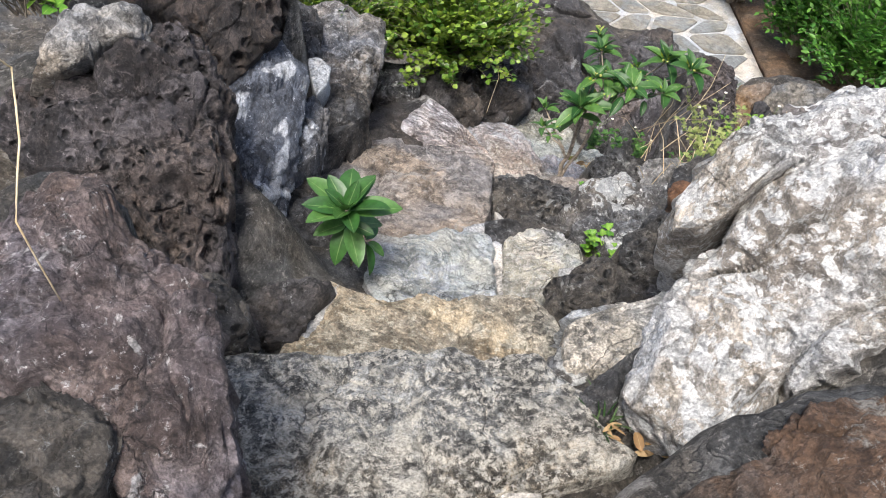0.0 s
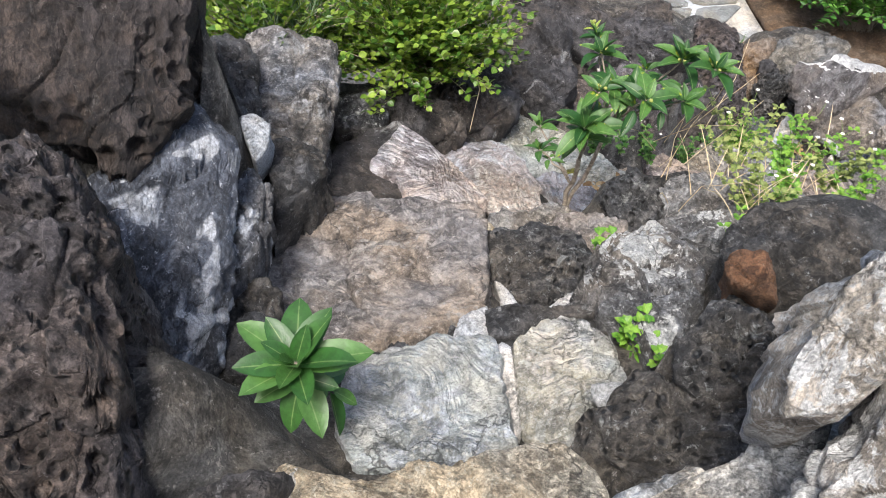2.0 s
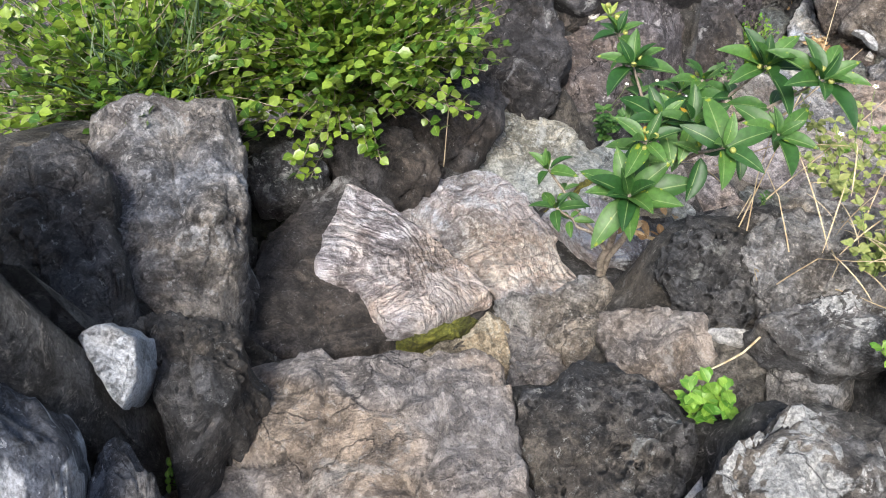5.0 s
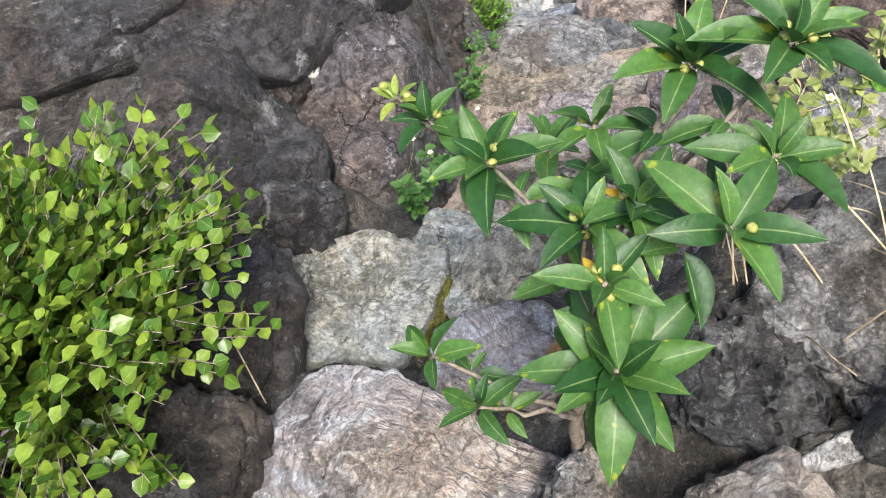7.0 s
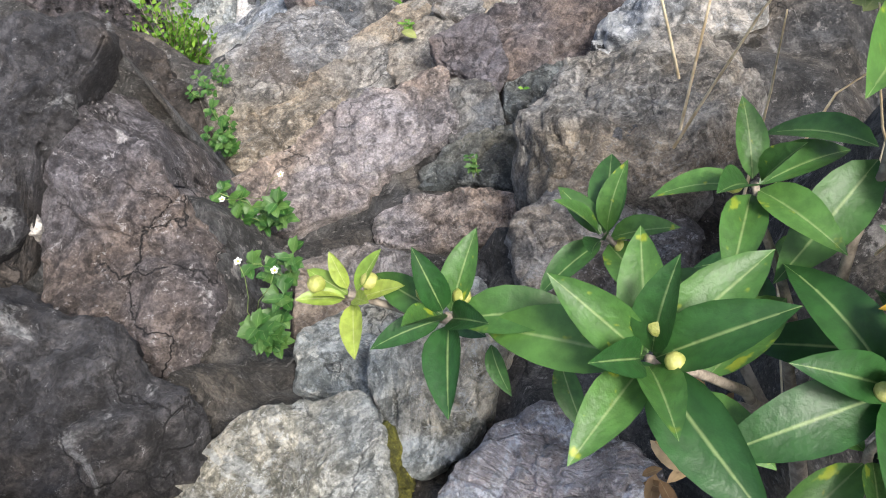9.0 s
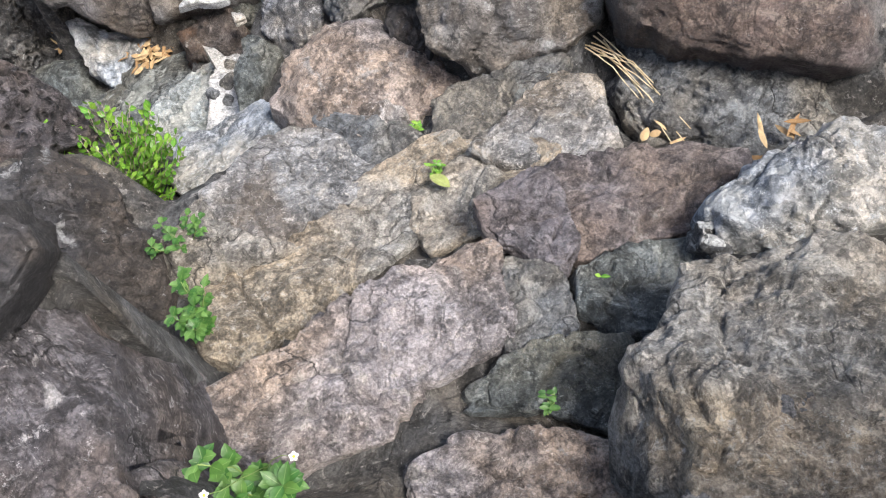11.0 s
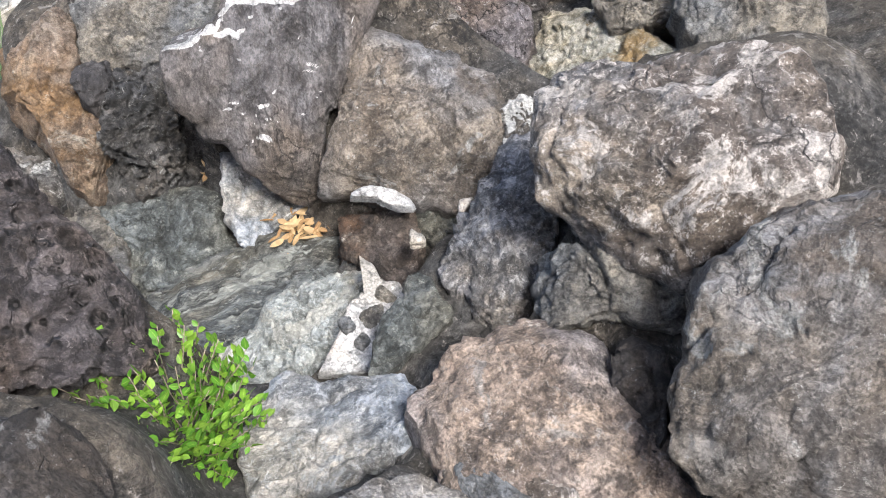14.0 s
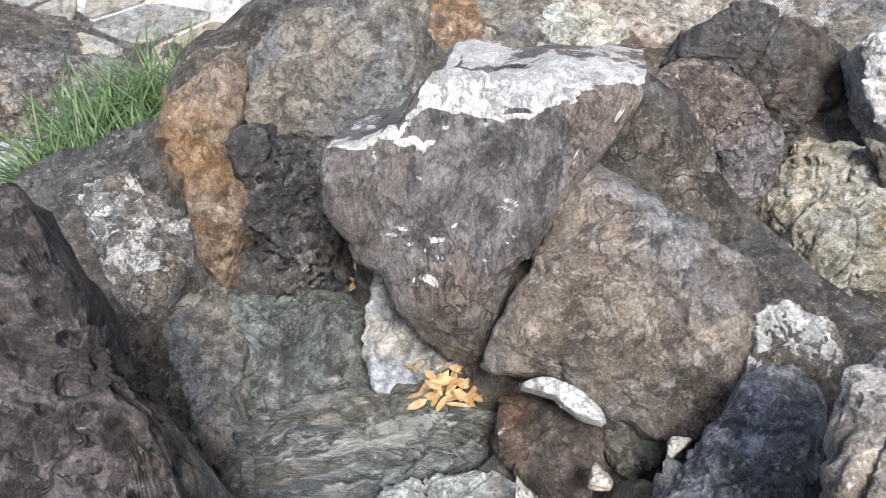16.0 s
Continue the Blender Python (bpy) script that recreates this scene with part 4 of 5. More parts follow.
stone('boulder', 'dark stone with pale wavy bands', (3.422, 6.947, -4.106), (-7, -14, -46),
      [(-0.47, 0.02), (-0.46, 0.1), (-0.2, 0.2), (0.06, 0.19), (0.25, 0.16), (0.43, 0.07), (0.44, 0.02), (0.27, -0.09), (0.11, -0.18), (-0.09, -0.26), (-0.33, -0.21)], 0.08, 0.4, 3, STRIPE)
stone('boulder', 'pale lime grey stone with a rounded back', (3.401, 6.585, -3.933), (4, -19, -49),
      [(-0.33, -0.03), (-0.14, 0.04), (0.02, 0.12), (0.17, 0.17), (0.27, 0.07), (0.18, -0.02), (0.15, -0.18), (-0.32, -0.18)], 0.05, 0.35, 3, PALEGREEN)
stone('mortar_bed', 'white mortar bed with inset pebbles', (3.475, 6.33, -3.703), (9, 0, -48),
      [(-0.02, 0.19), (0.04, 0.14), (0.05, 0.09), (0.11, 0.07), (0.12, 0.01), (0.06, -0.07), (0.01, -0.21), (-0.18, -0.19), (-0.11, -0.1), (-0.07, 0), (0, 0.06)], 0.03, 0.25, 4, MORTAR)
stone('pebble', 'dark grey pebble inset in white mortar', (3.459, 6.299, -3.684), (9, 0, -48),
      [(-0.05, 0.01), (-0, 0.03), (0.04, 0.03), (0.03, -0.03), (-0.02, -0.05)], 0.02, 0.1, 3, GREYD)
stone('pebble', 'dark grey pebble inset in white mortar', (3.392, 6.341, -3.687), (9, 0, -48),
      [(-0.03, 0.02), (0.01, 0.03), (0.03, -0.02), (-0.01, -0.04)], 0.02, 0.1, 3, GREYD)
stone('pebble', 'dark grey pebble inset in white mortar', (3.37, 6.269, -3.698), (9, 0, -48),
      [(-0.03, 0), (0.01, 0.04), (0.03, 0), (-0.01, -0.05)], 0.02, 0.1, 3, GREYD)
stone('pebble', 'dark grey pebble inset in white mortar', (3.529, 6.3, -3.676), (9, 0, -48),
      [(-0.04, 0), (-0.01, 0.04), (0.04, -0.01), (0.01, -0.03)], 0.02, 0.1, 3, GREYD)
stone('boulder', 'brown block stone under a white mortar cap', (3.771, 6.517, -3.824), (-1, -4, -48),
      [(-0.12, -0.02), (-0.12, 0.13), (-0.06, 0.17), (0.03, 0.14), (0.12, 0.08), (0.13, -0), (0.11, -0.14), (0.03, -0.19), (-0.02, -0.12), (-0.09, -0.05)], 0.07, 0.3, 3.2, RUSTY2)
stone('mortar_joint', 'white mortar cap on a brown stone', (3.811, 6.518, -3.642), (15, -1, -49),
      [(-0.11, 0.02), (-0.05, 0.05), (0.03, 0.03), (0.1, -0.02), (0.11, -0.05), (0.04, -0.04), (-0.03, 0.01), (-0.08, 0.01)], 0.02, 0.03, 3, MORTAR)
stone('stone', 'dark green stone in the lower wall', (3.905, 6.358, -3.799), (14, -3, -49),
      [(-0.08, 0.08), (0.09, 0.06), (0.09, 0), (0.02, -0.07), (-0.04, -0.06), (-0.08, -0)], 0.04, 0.25, 3.5, GREEND)
stone('mortar_joint', 'white mortar wedge beside a green stone', (3.889, 6.242, -3.57), (14, -4, -49),
      [(-0.02, 0.02), (0.04, 0.02), (-0.02, -0.04)], 0.015, 0.03, 4, MORTAR)
stone('mortar_joint', 'small white mortar wedge', (3.72, 6.304, -3.594), (13, -2, -49),
      [(-0.02, 0.04), (0.02, 0), (0.02, -0.02), (-0.03, -0.02)], 0.015, 0.03, 4, MORTAR)
stone('stone', 'dark greenish stone beside the mortar bed', (3.451, 6.132, -3.53), (9, -2, -48),
      [(-0, 0.13), (0.07, 0.14), (0.09, 0.05), (0.12, -0.03), (0.02, -0.08), (-0.1, -0.14), (-0.13, -0.13), (-0.07, -0.01), (-0.01, 0.06)], 0.04, 0.3, 3.5, GREEND)
stone('boulder', 'round brown grey boulder at the back', (5.837, 7.448, -4.819), (28, -5, -51),
      [(-0.33, 0.18), (-0.23, 0.34), (-0.06, 0.36), (0.12, 0.25), (0.27, -0.01), (0.27, -0.16), (0.2, -0.33), (0.06, -0.34), (-0.08, -0.25), (-0.22, -0.04)], 0.15, 0.5, 2.5, PURPLE2)
stone('boulder', 'cream and ochre boulder with green algae', (5.941, 6.751, -4.903), (7, -30, -52),
      [(-0.37, 0.1), (-0.31, 0.37), (-0.11, 0.5), (0.08, 0.41), (0.17, 0.12), (0.41, -0.03), (0.43, -0.16), (0.32, -0.28), (0.07, -0.27), (-0.15, -0.37), (-0.24, -0.28), (-0.29, -0.12)], 0.12, 0.5, 2.6, OCHRE)
stone('boulder', 'dark brown boulder at the back', (6.411, 7.635, -4.827), (30, -8, -53),
      [(-0.47, -0.01), (-0.38, 0.18), (-0.1, 0.25), (0.28, 0.25), (0.43, 0.1), (0.34, -0.18), (0.14, -0.37), (-0.01, -0.19), (-0.22, -0.02)], 0.12, 0.5, 2.6, DARK2)
stone('boulder', 'white stained grey boulder at the back', (6.531, 6.859, -4.57), (30, -12, -55),
      [(-0.23, -0.05), (-0.28, 0.22), (-0.2, 0.33), (0.37, 0.34), (0.35, -0.14), (0.2, -0.27), (-0.05, -0.26), (-0.18, -0.17)], 0.12, 0.5, 2.6, WHITE_ROCK)
stone('boulder', 'grey boulder at the end of the wall', (6.302, 6.113, -4.366), (28, -15, -56),
      [(-0.25, -0.33), (0.3, -0.42), (0.37, 0.35), (-0.08, 0.39), (-0.34, 0.01)], 0.12, 0.5, 2.6, GREYD)
stone('boulder', 'dark boulder in a gap of the wall', (5.694, 7.714, -4.954), (28, -3, -50),
      [(-0.01, -0.21), (0.17, -0.06), (0.1, 0.16), (-0.07, 0.2), (-0.19, -0.09)], 0.1, 0.5, 2.6, DARK2)
stone('boulder', 'grey stone over the cream boulder', (6.192, 6.635, -4.662), (28, -12, -54),
      [(-0.21, 0.14), (-0.08, 0.07), (0.16, 0.02), (0.21, -0.05), (0.06, -0.1), (-0.14, -0.08)], 0.1, 0.5, 2.6, GREYD)
stone('boulder', 'rounded conglomerate block beside the paving', (3.563, 10.074, -4.927), (18, 11, -37),
      [(-0.45, -0.41), (0.08, -0.23), (0.42, -0.04), (0.41, 0.24), (0.08, 0.29), (-0.54, 0.15)], 0.08, 0.4, 4, CONGLO)
stone('mortar_joint', 'pale mortar between step stone and lava stone', (0.636, 2.267, -0.783), (-3, -24, -8),
      [(-0.05, -0.03), (0.02, -0.05), (0.09, 0.01), (-0, 0.03), (-0.06, 0.04)], 0.015, 0.1, 4, MORTAR)
stone('mortar_bed', 'pale grey cement band between boulders', (1.077, 2.08, -0.595), (-6, 2, -7),
      [(-0.03, 0.29), (0.09, 0.25), (0.25, 0.23), (0.19, 0.03), (0.04, -0.14), (-0.09, -0.3), (-0.23, -0.31), (-0.16, -0.11), (-0.07, 0.05)], 0.03, 0.2, 4, RENDER)
stone('mortar_joint', 'white mortar around a dark rounded stone', (0.704, 2.979, -1.23), (9, -2, -10),
      [(-0.14, -0.08), (-0.05, 0), (0.04, 0.05), (0.08, 0.12), (0.08, -0.03), (-0.01, -0.06)], 0.02, 0.15, 4, MORTAR)
stone('mortar_bed', 'pale grey cement patch beside the yellow step', (0.722, 1.835, -0.554), (-6, 2, -7),
      [(-0.12, 0.02), (0.05, 0.06), (0.15, 0.12), (0.1, -0.02), (-0.02, -0.09), (-0.16, -0.09)], 0.03, 0.2, 4, RENDER)
stone('stone', 'whitish rippled stone set in the riser of a step', (1.384, 4.776, -2.369), (0, 20, -47),
      [(-0.28, 0), (-0.19, 0.11), (-0.05, 0.14), (0.16, 0.11), (0.3, 0.06), (0.2, -0.13), (0.02, -0.18), (-0.16, -0.12)], 0.03, 0.25, 5, PALEGREEN)
stone('stone', 'grey lichen flecked stone below the fruiting shrub', (1.72, 4.33, -2.42), (-8, 14, -60),
      [(-0.26, -0.14), (-0.08, -0.22), (0.16, -0.2), (0.28, -0.04), (0.22, 0.16), (0.02, 0.22), (-0.2, 0.14)], 0.05, 0.3, 5, GREY)
stone('stone', 'brown stone low beside the pinkish step', (1.58, 4.98, -2.6), (-4, 10, -70),
      [(-0.2, -0.12), (0.02, -0.16), (0.2, -0.1), (0.22, 0.06), (0.02, 0.14), (-0.18, 0.1)], 0.04, 0.3, 5, BROWN)


# ---- ground ----
def ground_heights(xs, ys):
    """The bed between the stones: it meets their rims a little below the edge and stays under their faces."""
    px, py = (g.ravel() for g in np.meshgrid(xs, ys))
    far = np.minimum(-5.08 + 0.66 * np.clip(6.6 - py - 0.1 * np.maximum(0, px), 0, 8), -0.2)
    edge = []
    for m, rim, sink in STONES:
        for p, q in zip(rim, rim[1:] + rim[:1]):
            count = max(1, int((q - p).length / 0.1))
            edge += [m @ p.lerp(q, k / count).to_3d() - Vector((0, 0, sink)) for k in range(count)]
    edge = np.array(edge)
    z = far.copy()
    near = np.flatnonzero((px > -3.2) & (px < 9) & (py > -2) & (py < 11.5))
    for part_of in np.array_split(near, 60):
        dd = (px[part_of, None] - edge[None, :, 0]) ** 2 + (py[part_of, None] - edge[None, :, 1]) ** 2
        w = 1 / (dd + 0.002) ** 2.5
        mean = (w * edge[None, :, 2]).sum(1) / w.sum(1)
        k = np.clip((np.sqrt(dd.min(1)) - 0.25) / 0.5, 0, 1)
        z[part_of] = mean * (1 - k) + far[part_of] * k
    z = np.where(px > 4.5, np.minimum(z, far + 0.1), z)
    for m, rim, sink in STONES:
        mid = sum(rim, Vector((0, 0))) / len(rim)
        plan = [m @ (p + (p - mid).normalized() * 0.06).to_3d() for p in rim]
        box = np.flatnonzero((px > min(p.x for p in plan)) & (px < max(p.x for p in plan)) & (py > min(p.y for p in plan)) & (py < max(p.y for p in plan)))
        inside = np.zeros(len(box), bool)
        for p, q in zip(plan, plan[1:] + plan[:1]):
            if p.y != q.y:
                inside ^= ((p.y > py[box]) != (q.y > py[box])) & (px[box] < (q.x - p.x) * (py[box] - p.y) / (q.y - p.y) + p.x)
        box = box[inside]
        up, c = m.to_3x3() @ Vector((0, 0, 1)), m.translation
        z[box] = np.minimum(z[box], c.z - (up.x * (px[box] - c.x) + up.y * (py[box] - c.y)) / up.z - sink)
    return z


def ground_lines(lo, hi, step):
    inner = [lo + step * i for i in range(int((hi - lo) / step) + 1)]
    outer = [0.5, 1.2, 2.5, 5, 10, 25, 60, 150, 400]
    return [lo - d for d in reversed(outer)] + inner + [inner[-1] + d for d in outer]


gx, gy = ground_lines(-2.5, 8.0, 0.05), ground_lines(-1.5, 9.5, 0.05)
bed = ground_heights(gx, gy).reshape(len(gy), len(gx))
ground_mesh = bpy.data.meshes.new("ground")
ground_mesh.from_pydata([(x, y, bed[j][i] + 0.015 * noise.fractal(Vector((x * 5, y * 5, 0)), 0.7, 2, 4)) for j, y in enumerate(gy) for i, x in enumerate(gx)], [],
                        [(j * len(gx) + i, j * len(gx) + i + 1, (j + 1) * len(gx) + i + 1, (j + 1) * len(gx) + i) for j in range(len(gy) - 1) for i in range(len(gx) - 1)])
ground_mesh.polygons.foreach_set("use_smooth", [True] * len(ground_mesh.polygons))
ground_mesh.materials.append(BED)
tagged(new("ground", ground_mesh), "dark soil and cement between the stones", "ground", kind="structure")


# ---- plants ----
def part(name, mesh, material, parent, label=""):
    ob = new(name, mesh)
    if material and not mesh.materials:
        mesh.materials.append(material)
    ob.parent = parent
    return tagged(ob, label) if label else ob


def thing(name, at, label, category, group="", kind=""):
    ob = new(name)
    ob.location = at
    return tagged(ob, label, category, group, kind)


def leafy(name, top, under, vein, gloss=0.35, blotch=None):
    """A leaf: green, paler along the midrib, a little light coming through."""
    m, n, l, p = nodes_of(name)
    uv, sep = n.new("ShaderNodeUVMap"), n.new("ShaderNodeSeparateXYZ")
    l.new(uv.outputs[0], sep.inputs[0])
    mid = n.new("ShaderNodeMath")
    mid.operation = "ABSOLUTE"
    l.new(sep.outputs[0], mid.inputs[0])
    geo, info = n.new("ShaderNodeNewGeometry"), n.new("ShaderNodeObjectInfo")
    both = n.new("ShaderNodeMath")
    both.operation = "ADD"
    l.new(geo.outputs["Random Per Island"], both.inputs[0])
    l.new(info.outputs["Random"], both.inputs[1])
    frac = n.new("ShaderNodeMath")
    frac.operation = "FRACT"
    l.new(both.outputs[0], frac.inputs[0])
    c = mixed(n, l, ranged(n, l, frac.outputs[0], 0.05, 0.95), top, under)
    tc = n.new("ShaderNodeTexCoord")
    if blotch:
        spots = ranged(n, l, grained(n, l, tc.outputs["Object"], 28, 3, 0.5), 0.6, 0.68, (0, 0.7))
        rare = n.new("ShaderNodeMath")
        rare.operation = "MULTIPLY"
        l.new(spots, rare.inputs[0])
        l.new(ranged(n, l, frac.outputs[0], 0.45, 0.65), rare.inputs[1])
        c = mixed(n, l, rare.outputs[0], c, blotch)
    c = mixed(n, l, ranged(n, l, mid.outputs[0], 0.0, 0.09, (0.8, 0.0)), c, vein)
    soft = grained(n, l, tc.outputs["Object"], 45, 4, 0.6)
    b = n.new("ShaderNodeBump")
    b.inputs["Strength"].default_value, b.inputs["Distance"].default_value = 0.35, 0.006
    l.new(soft, b.inputs["Height"])
    l.new(b.outputs[0], p.inputs["Normal"])
    c = mixed(n, l, ranged(n, l, soft, 0.35, 0.65, (0.72, 1.0)), (0.0, 0.0, 0.0), c)
    l.new(c, p.inputs["Base Color"])
    p.inputs["Roughness"].default_value = gloss
    tr, mix = n.new("ShaderNodeBsdfTranslucent"), n.new("ShaderNodeMixShader")
    l.new(c, tr.inputs["Color"])
    mix.inputs[0].default_value = 0.22
    l.new(p.outputs[0], mix.inputs[1])
    l.new(tr.outputs[0], mix.inputs[2])
    l.new(mix.outputs[0], n["Material Output"].inputs["Surface"])
    return m


def plain(name, a, b, rough=0.8, scale=30.0):
    m, n, l, p = nodes_of(name)
    f = grained(n, l, shifted(n, l), scale, 6, 0.65)
    l.new(mixed(n, l, ranged(n, l, f, 0.35, 0.65), a, b), p.inputs["Base Color"])
    p.inputs["Roughness"].default_value = rough
    bp = n.new("ShaderNodeBump")
    bp.inputs["Strength"].default_value, bp.inputs["Distance"].default_value = 0.5, 0.01
    l.new(f, bp.inputs["Height"])
    l.new(bp.outputs[0], p.inputs["Normal"])
    return m


LEAF_DEEP = leafy("broad_leaf", (0.024, 0.09, 0.02), (0.085, 0.2, 0.04), (0.26, 0.36, 0.14), 0.48, (0.42, 0.46, 0.03))
LEAF_BROAD = leafy("seedling_leaf", (0.036, 0.115, 0.025), (0.085, 0.2, 0.045), (0.2, 0.3, 0.11), 0.42)
LEAF_YOUNG = leafy("young_leaf", (0.2, 0.32, 0.05), (0.36, 0.44, 0.08), (0.45, 0.5, 0.2), 0.4)
LEAF_YELLOW = leafy("yellowed_leaf", (0.65, 0.33, 0.02), (0.6, 0.42, 0.03), (0.7, 0.5, 0.1), 0.45)
LEAF_SHRUB = leafy("small_round_leaf", (0.06, 0.15, 0.018), (0.25, 0.36, 0.045), (0.3, 0.42, 0.1), 0.35)
LEAF_WEED = leafy("weed_leaf", (0.035, 0.12, 0.02), (0.1, 0.21, 0.045), (0.2, 0.3, 0.1), 0.5)
LEAF_LIME = leafy("lime_leaf", (0.09, 0.25, 0.025), (0.22, 0.4, 0.05), (0.4, 0.55, 0.12), 0.45)
LEAF_PALE = leafy("pale_weed_leaf", (0.2, 0.27, 0.07), (0.38, 0.42, 0.14), (0.42, 0.44, 0.2), 0.6)
LEAF_FERN = leafy("frond_leaf", (0.03, 0.13, 0.015), (0.11, 0.28, 0.035), (0.15, 0.3, 0.06), 0.5)
BLADE = leafy("grass_blade", (0.02, 0.06, 0.015), (0.1, 0.16, 0.06), (0.14, 0.24, 0.09), 0.45)
STRAW = plain("dry_straw", (0.4, 0.3, 0.17), (0.62, 0.53, 0.36), 0.8)
LITTER = leafy("dry_leaf", (0.3, 0.17, 0.07), (0.55, 0.4, 0.22), (0.5, 0.36, 0.18), 0.7)
BARK = plain("grey_bark", (0.16, 0.13, 0.1), (0.34, 0.29, 0.23), 0.85, 60)
STEM_GREEN = plain("green_stem", (0.12, 0.2, 0.05), (0.22, 0.3, 0.09), 0.6)
FRUIT = plain("pale_berry", (0.24, 0.27, 0.055), (0.42, 0.41, 0.13), 0.45, 60)
PETAL = plain("white_petal", (0.78, 0.78, 0.74), (0.85, 0.85, 0.8), 0.6)
PISTIL = plain("yellow_centre", (0.6, 0.4, 0.03), (0.7, 0.5, 0.05), 0.7)


class Sheaf:
    """Gathers many leaves or blades in one mesh, with coordinates across (-1 to 1) and along (0 to 1) each."""

    def __init__(self):
        self.v, self.f, self.uv = [], [], []

    def leaf(self, m, length, width, fold=0.25, droop=0.3, steps=5, sharp=1.0):
        base = len(self.v)
        for i in range(steps + 1):
            t = i / steps
            half = width / 2 * max(0.0, math.sin(math.pi * min(1.0, t ** 0.85))) ** sharp + (0.0006 if t < 1 else 0)
            y, z = length * t * (1 - 0.12 * droop * t), -droop * length * 0.5 * t * t
            for s in (-1, 0, 1):
                self.v.append(m @ Vector((s * half, y, z + abs(s) * half * fold)))
                self.uv.append((s, t))
        for i in range(steps):
            for s in (0, 1):
                a = base + i * 3 + s
                self.f.append((a, a + 1, a + 4, a + 3))

    def tube(self, points, r0, r1, sides=5):
        base, count = len(self.v), len(points)
        for i, p in enumerate(points):
            d = (points[min(i + 1, count - 1)] - points[max(i - 1, 0)]).normalized()
            u = d.orthogonal().normalized()
            w = d.cross(u)
            r = r0 + (r1 - r0) * i / (count - 1)
            for k in range(sides):
                a = 2 * math.pi * k / sides
                self.v.append(p + (u * math.cos(a) + w * math.sin(a)) * r)
                self.uv.append((1, i / count))
        for i in range(count - 1):
            for k in range(sides):
                self.f.append((base + i * sides + k, base + i * sides + (k + 1) % sides, base + (i + 1) * sides + (k + 1) % sides, base + (i + 1) * sides + k))
        self.f.append(tuple(base + (count - 1) * sides + k for k in range(sides)))

    def mesh(self, name):
        me = bpy.data.meshes.new(name)
        me.from_pydata(self.v, [], self.f)
        layer = me.uv_layers.new(name="across")
        layer.data.foreach_set("uv", [c for loop in me.loops for c in self.uv[loop.vertex_index]])
        me.polygons.foreach_set("use_smooth", [True] * len(me.polygons))
        return me


def bent(a, b, sag, rng, n=7):
    """Points along a slightly crooked, bowed line from a to b."""
    out = []
    for i in range(n):
        t = i / (n - 1)
        p = a.lerp(b, t)
        p += Vector((rng.uniform(-1, 1), rng.uniform(-1, 1), 0)) * 0.012 * math.sin(math.pi * t)
        p.z += sag * math.sin(math.pi * t)
        out.append(p)
    return out


def single_leaf(name, length, width, fold, droop, steps=7, sharp=0.8):
    s = Sheaf()
    s.leaf(Matrix.Identity(4), length, width, fold, droop, steps, sharp)
    return s.mesh(name)


def ball(name, r):
    bm = bmesh.new()
    bmesh.ops.create_icosphere(bm, subdivisions=2, radius=r)
    for v in bm.verts:
        v.co *= 1 + 0.06 * noise.noise(v.co * 150)
        if v.co.z > 0.8 * r:
            v.co.z -= 0.12 * r
    me = bpy.data.meshes.new(name)
    bm.to_mesh(me)
    bm.free()
    me.polygons.foreach_set("use_smooth", [True] * len(me.polygons))
    return me


BIG_LEAVES = [single_leaf("leaf", 0.15, 0.056, f, d) for f, d in ((0.75, 0.35), (0.5, 0.6), (0.95, 0.2), (0.4, 0.85), (0.65, 0.5))]
for me in BIG_LEAVES:
    me.materials.append(LEAF_DEEP)
YOUNG_LEAVES = [single_leaf("leaf", 0.1, 0.036, 0.5, 0.2)]
YOUNG_LEAVES[0].materials.append(LEAF_YOUNG)
YELLOW_LEAVES = [single_leaf("leaf", 0.075, 0.026, 0.4, 0.7)]
YELLOW_LEAVES[0].materials.append(LEAF_YELLOW)
ROUND_LEAVES = [single_leaf("leaf", 0.13, 0.058, f, d, 7, 0.65) for f, d in ((0.4, 0.3), (0.3, 0.6), (0.5, 0.15))]
for me in ROUND_LEAVES:
    me.materials.append(LEAF_BROAD)
BERRY = ball("fruit", 0.0085)
BERRY.materials.append(FRUIT)


def whorl(parent, at, axis, count, size, rng, meshes=BIG_LEAVES, berries=0, yellow=0, spread=(12, 76)):
    """A rosette of leaves round the tip of a stem."""
    turn = axis.normalized().to_track_quat("Z", "Y").to_matrix().to_4x4()
    for i in range(count):
        k = i / max(1, count - 1)
        lift = spread[0] + (spread[1] - spread[0]) * k ** 1.6 + rng.uniform(-8, 8)
        pool = YELLOW_LEAVES if i < yellow else meshes
        ob = part("leaf", pool[rng.randrange(len(pool))], None, parent, "yellowed drooping leaf" if i < yellow else "")
        s = size * rng.uniform(0.82, 1.12) * (1 - 0.42 * k)
        ob.matrix_local = Matrix.Translation(at) @ turn @ pose(0, 0, -0.012 * (1 - k), 0, 0, i * 137.5 + rng.uniform(-12, 12)) @ pose(0, 0.006, 0, lift, rng.uniform(-14, 14), 0) @ Matrix.Diagonal((s, s, s, 1))
    for i in range(berries):
        ob = part("fruit", BERRY, None, parent)
        a = rng.uniform(0, 6.28)
        ob.location = Vector(at) + turn.to_3x3() @ Vector((math.cos(a) * 0.022, math.sin(a) * 0.022, rng.uniform(-0.01, 0.022)))


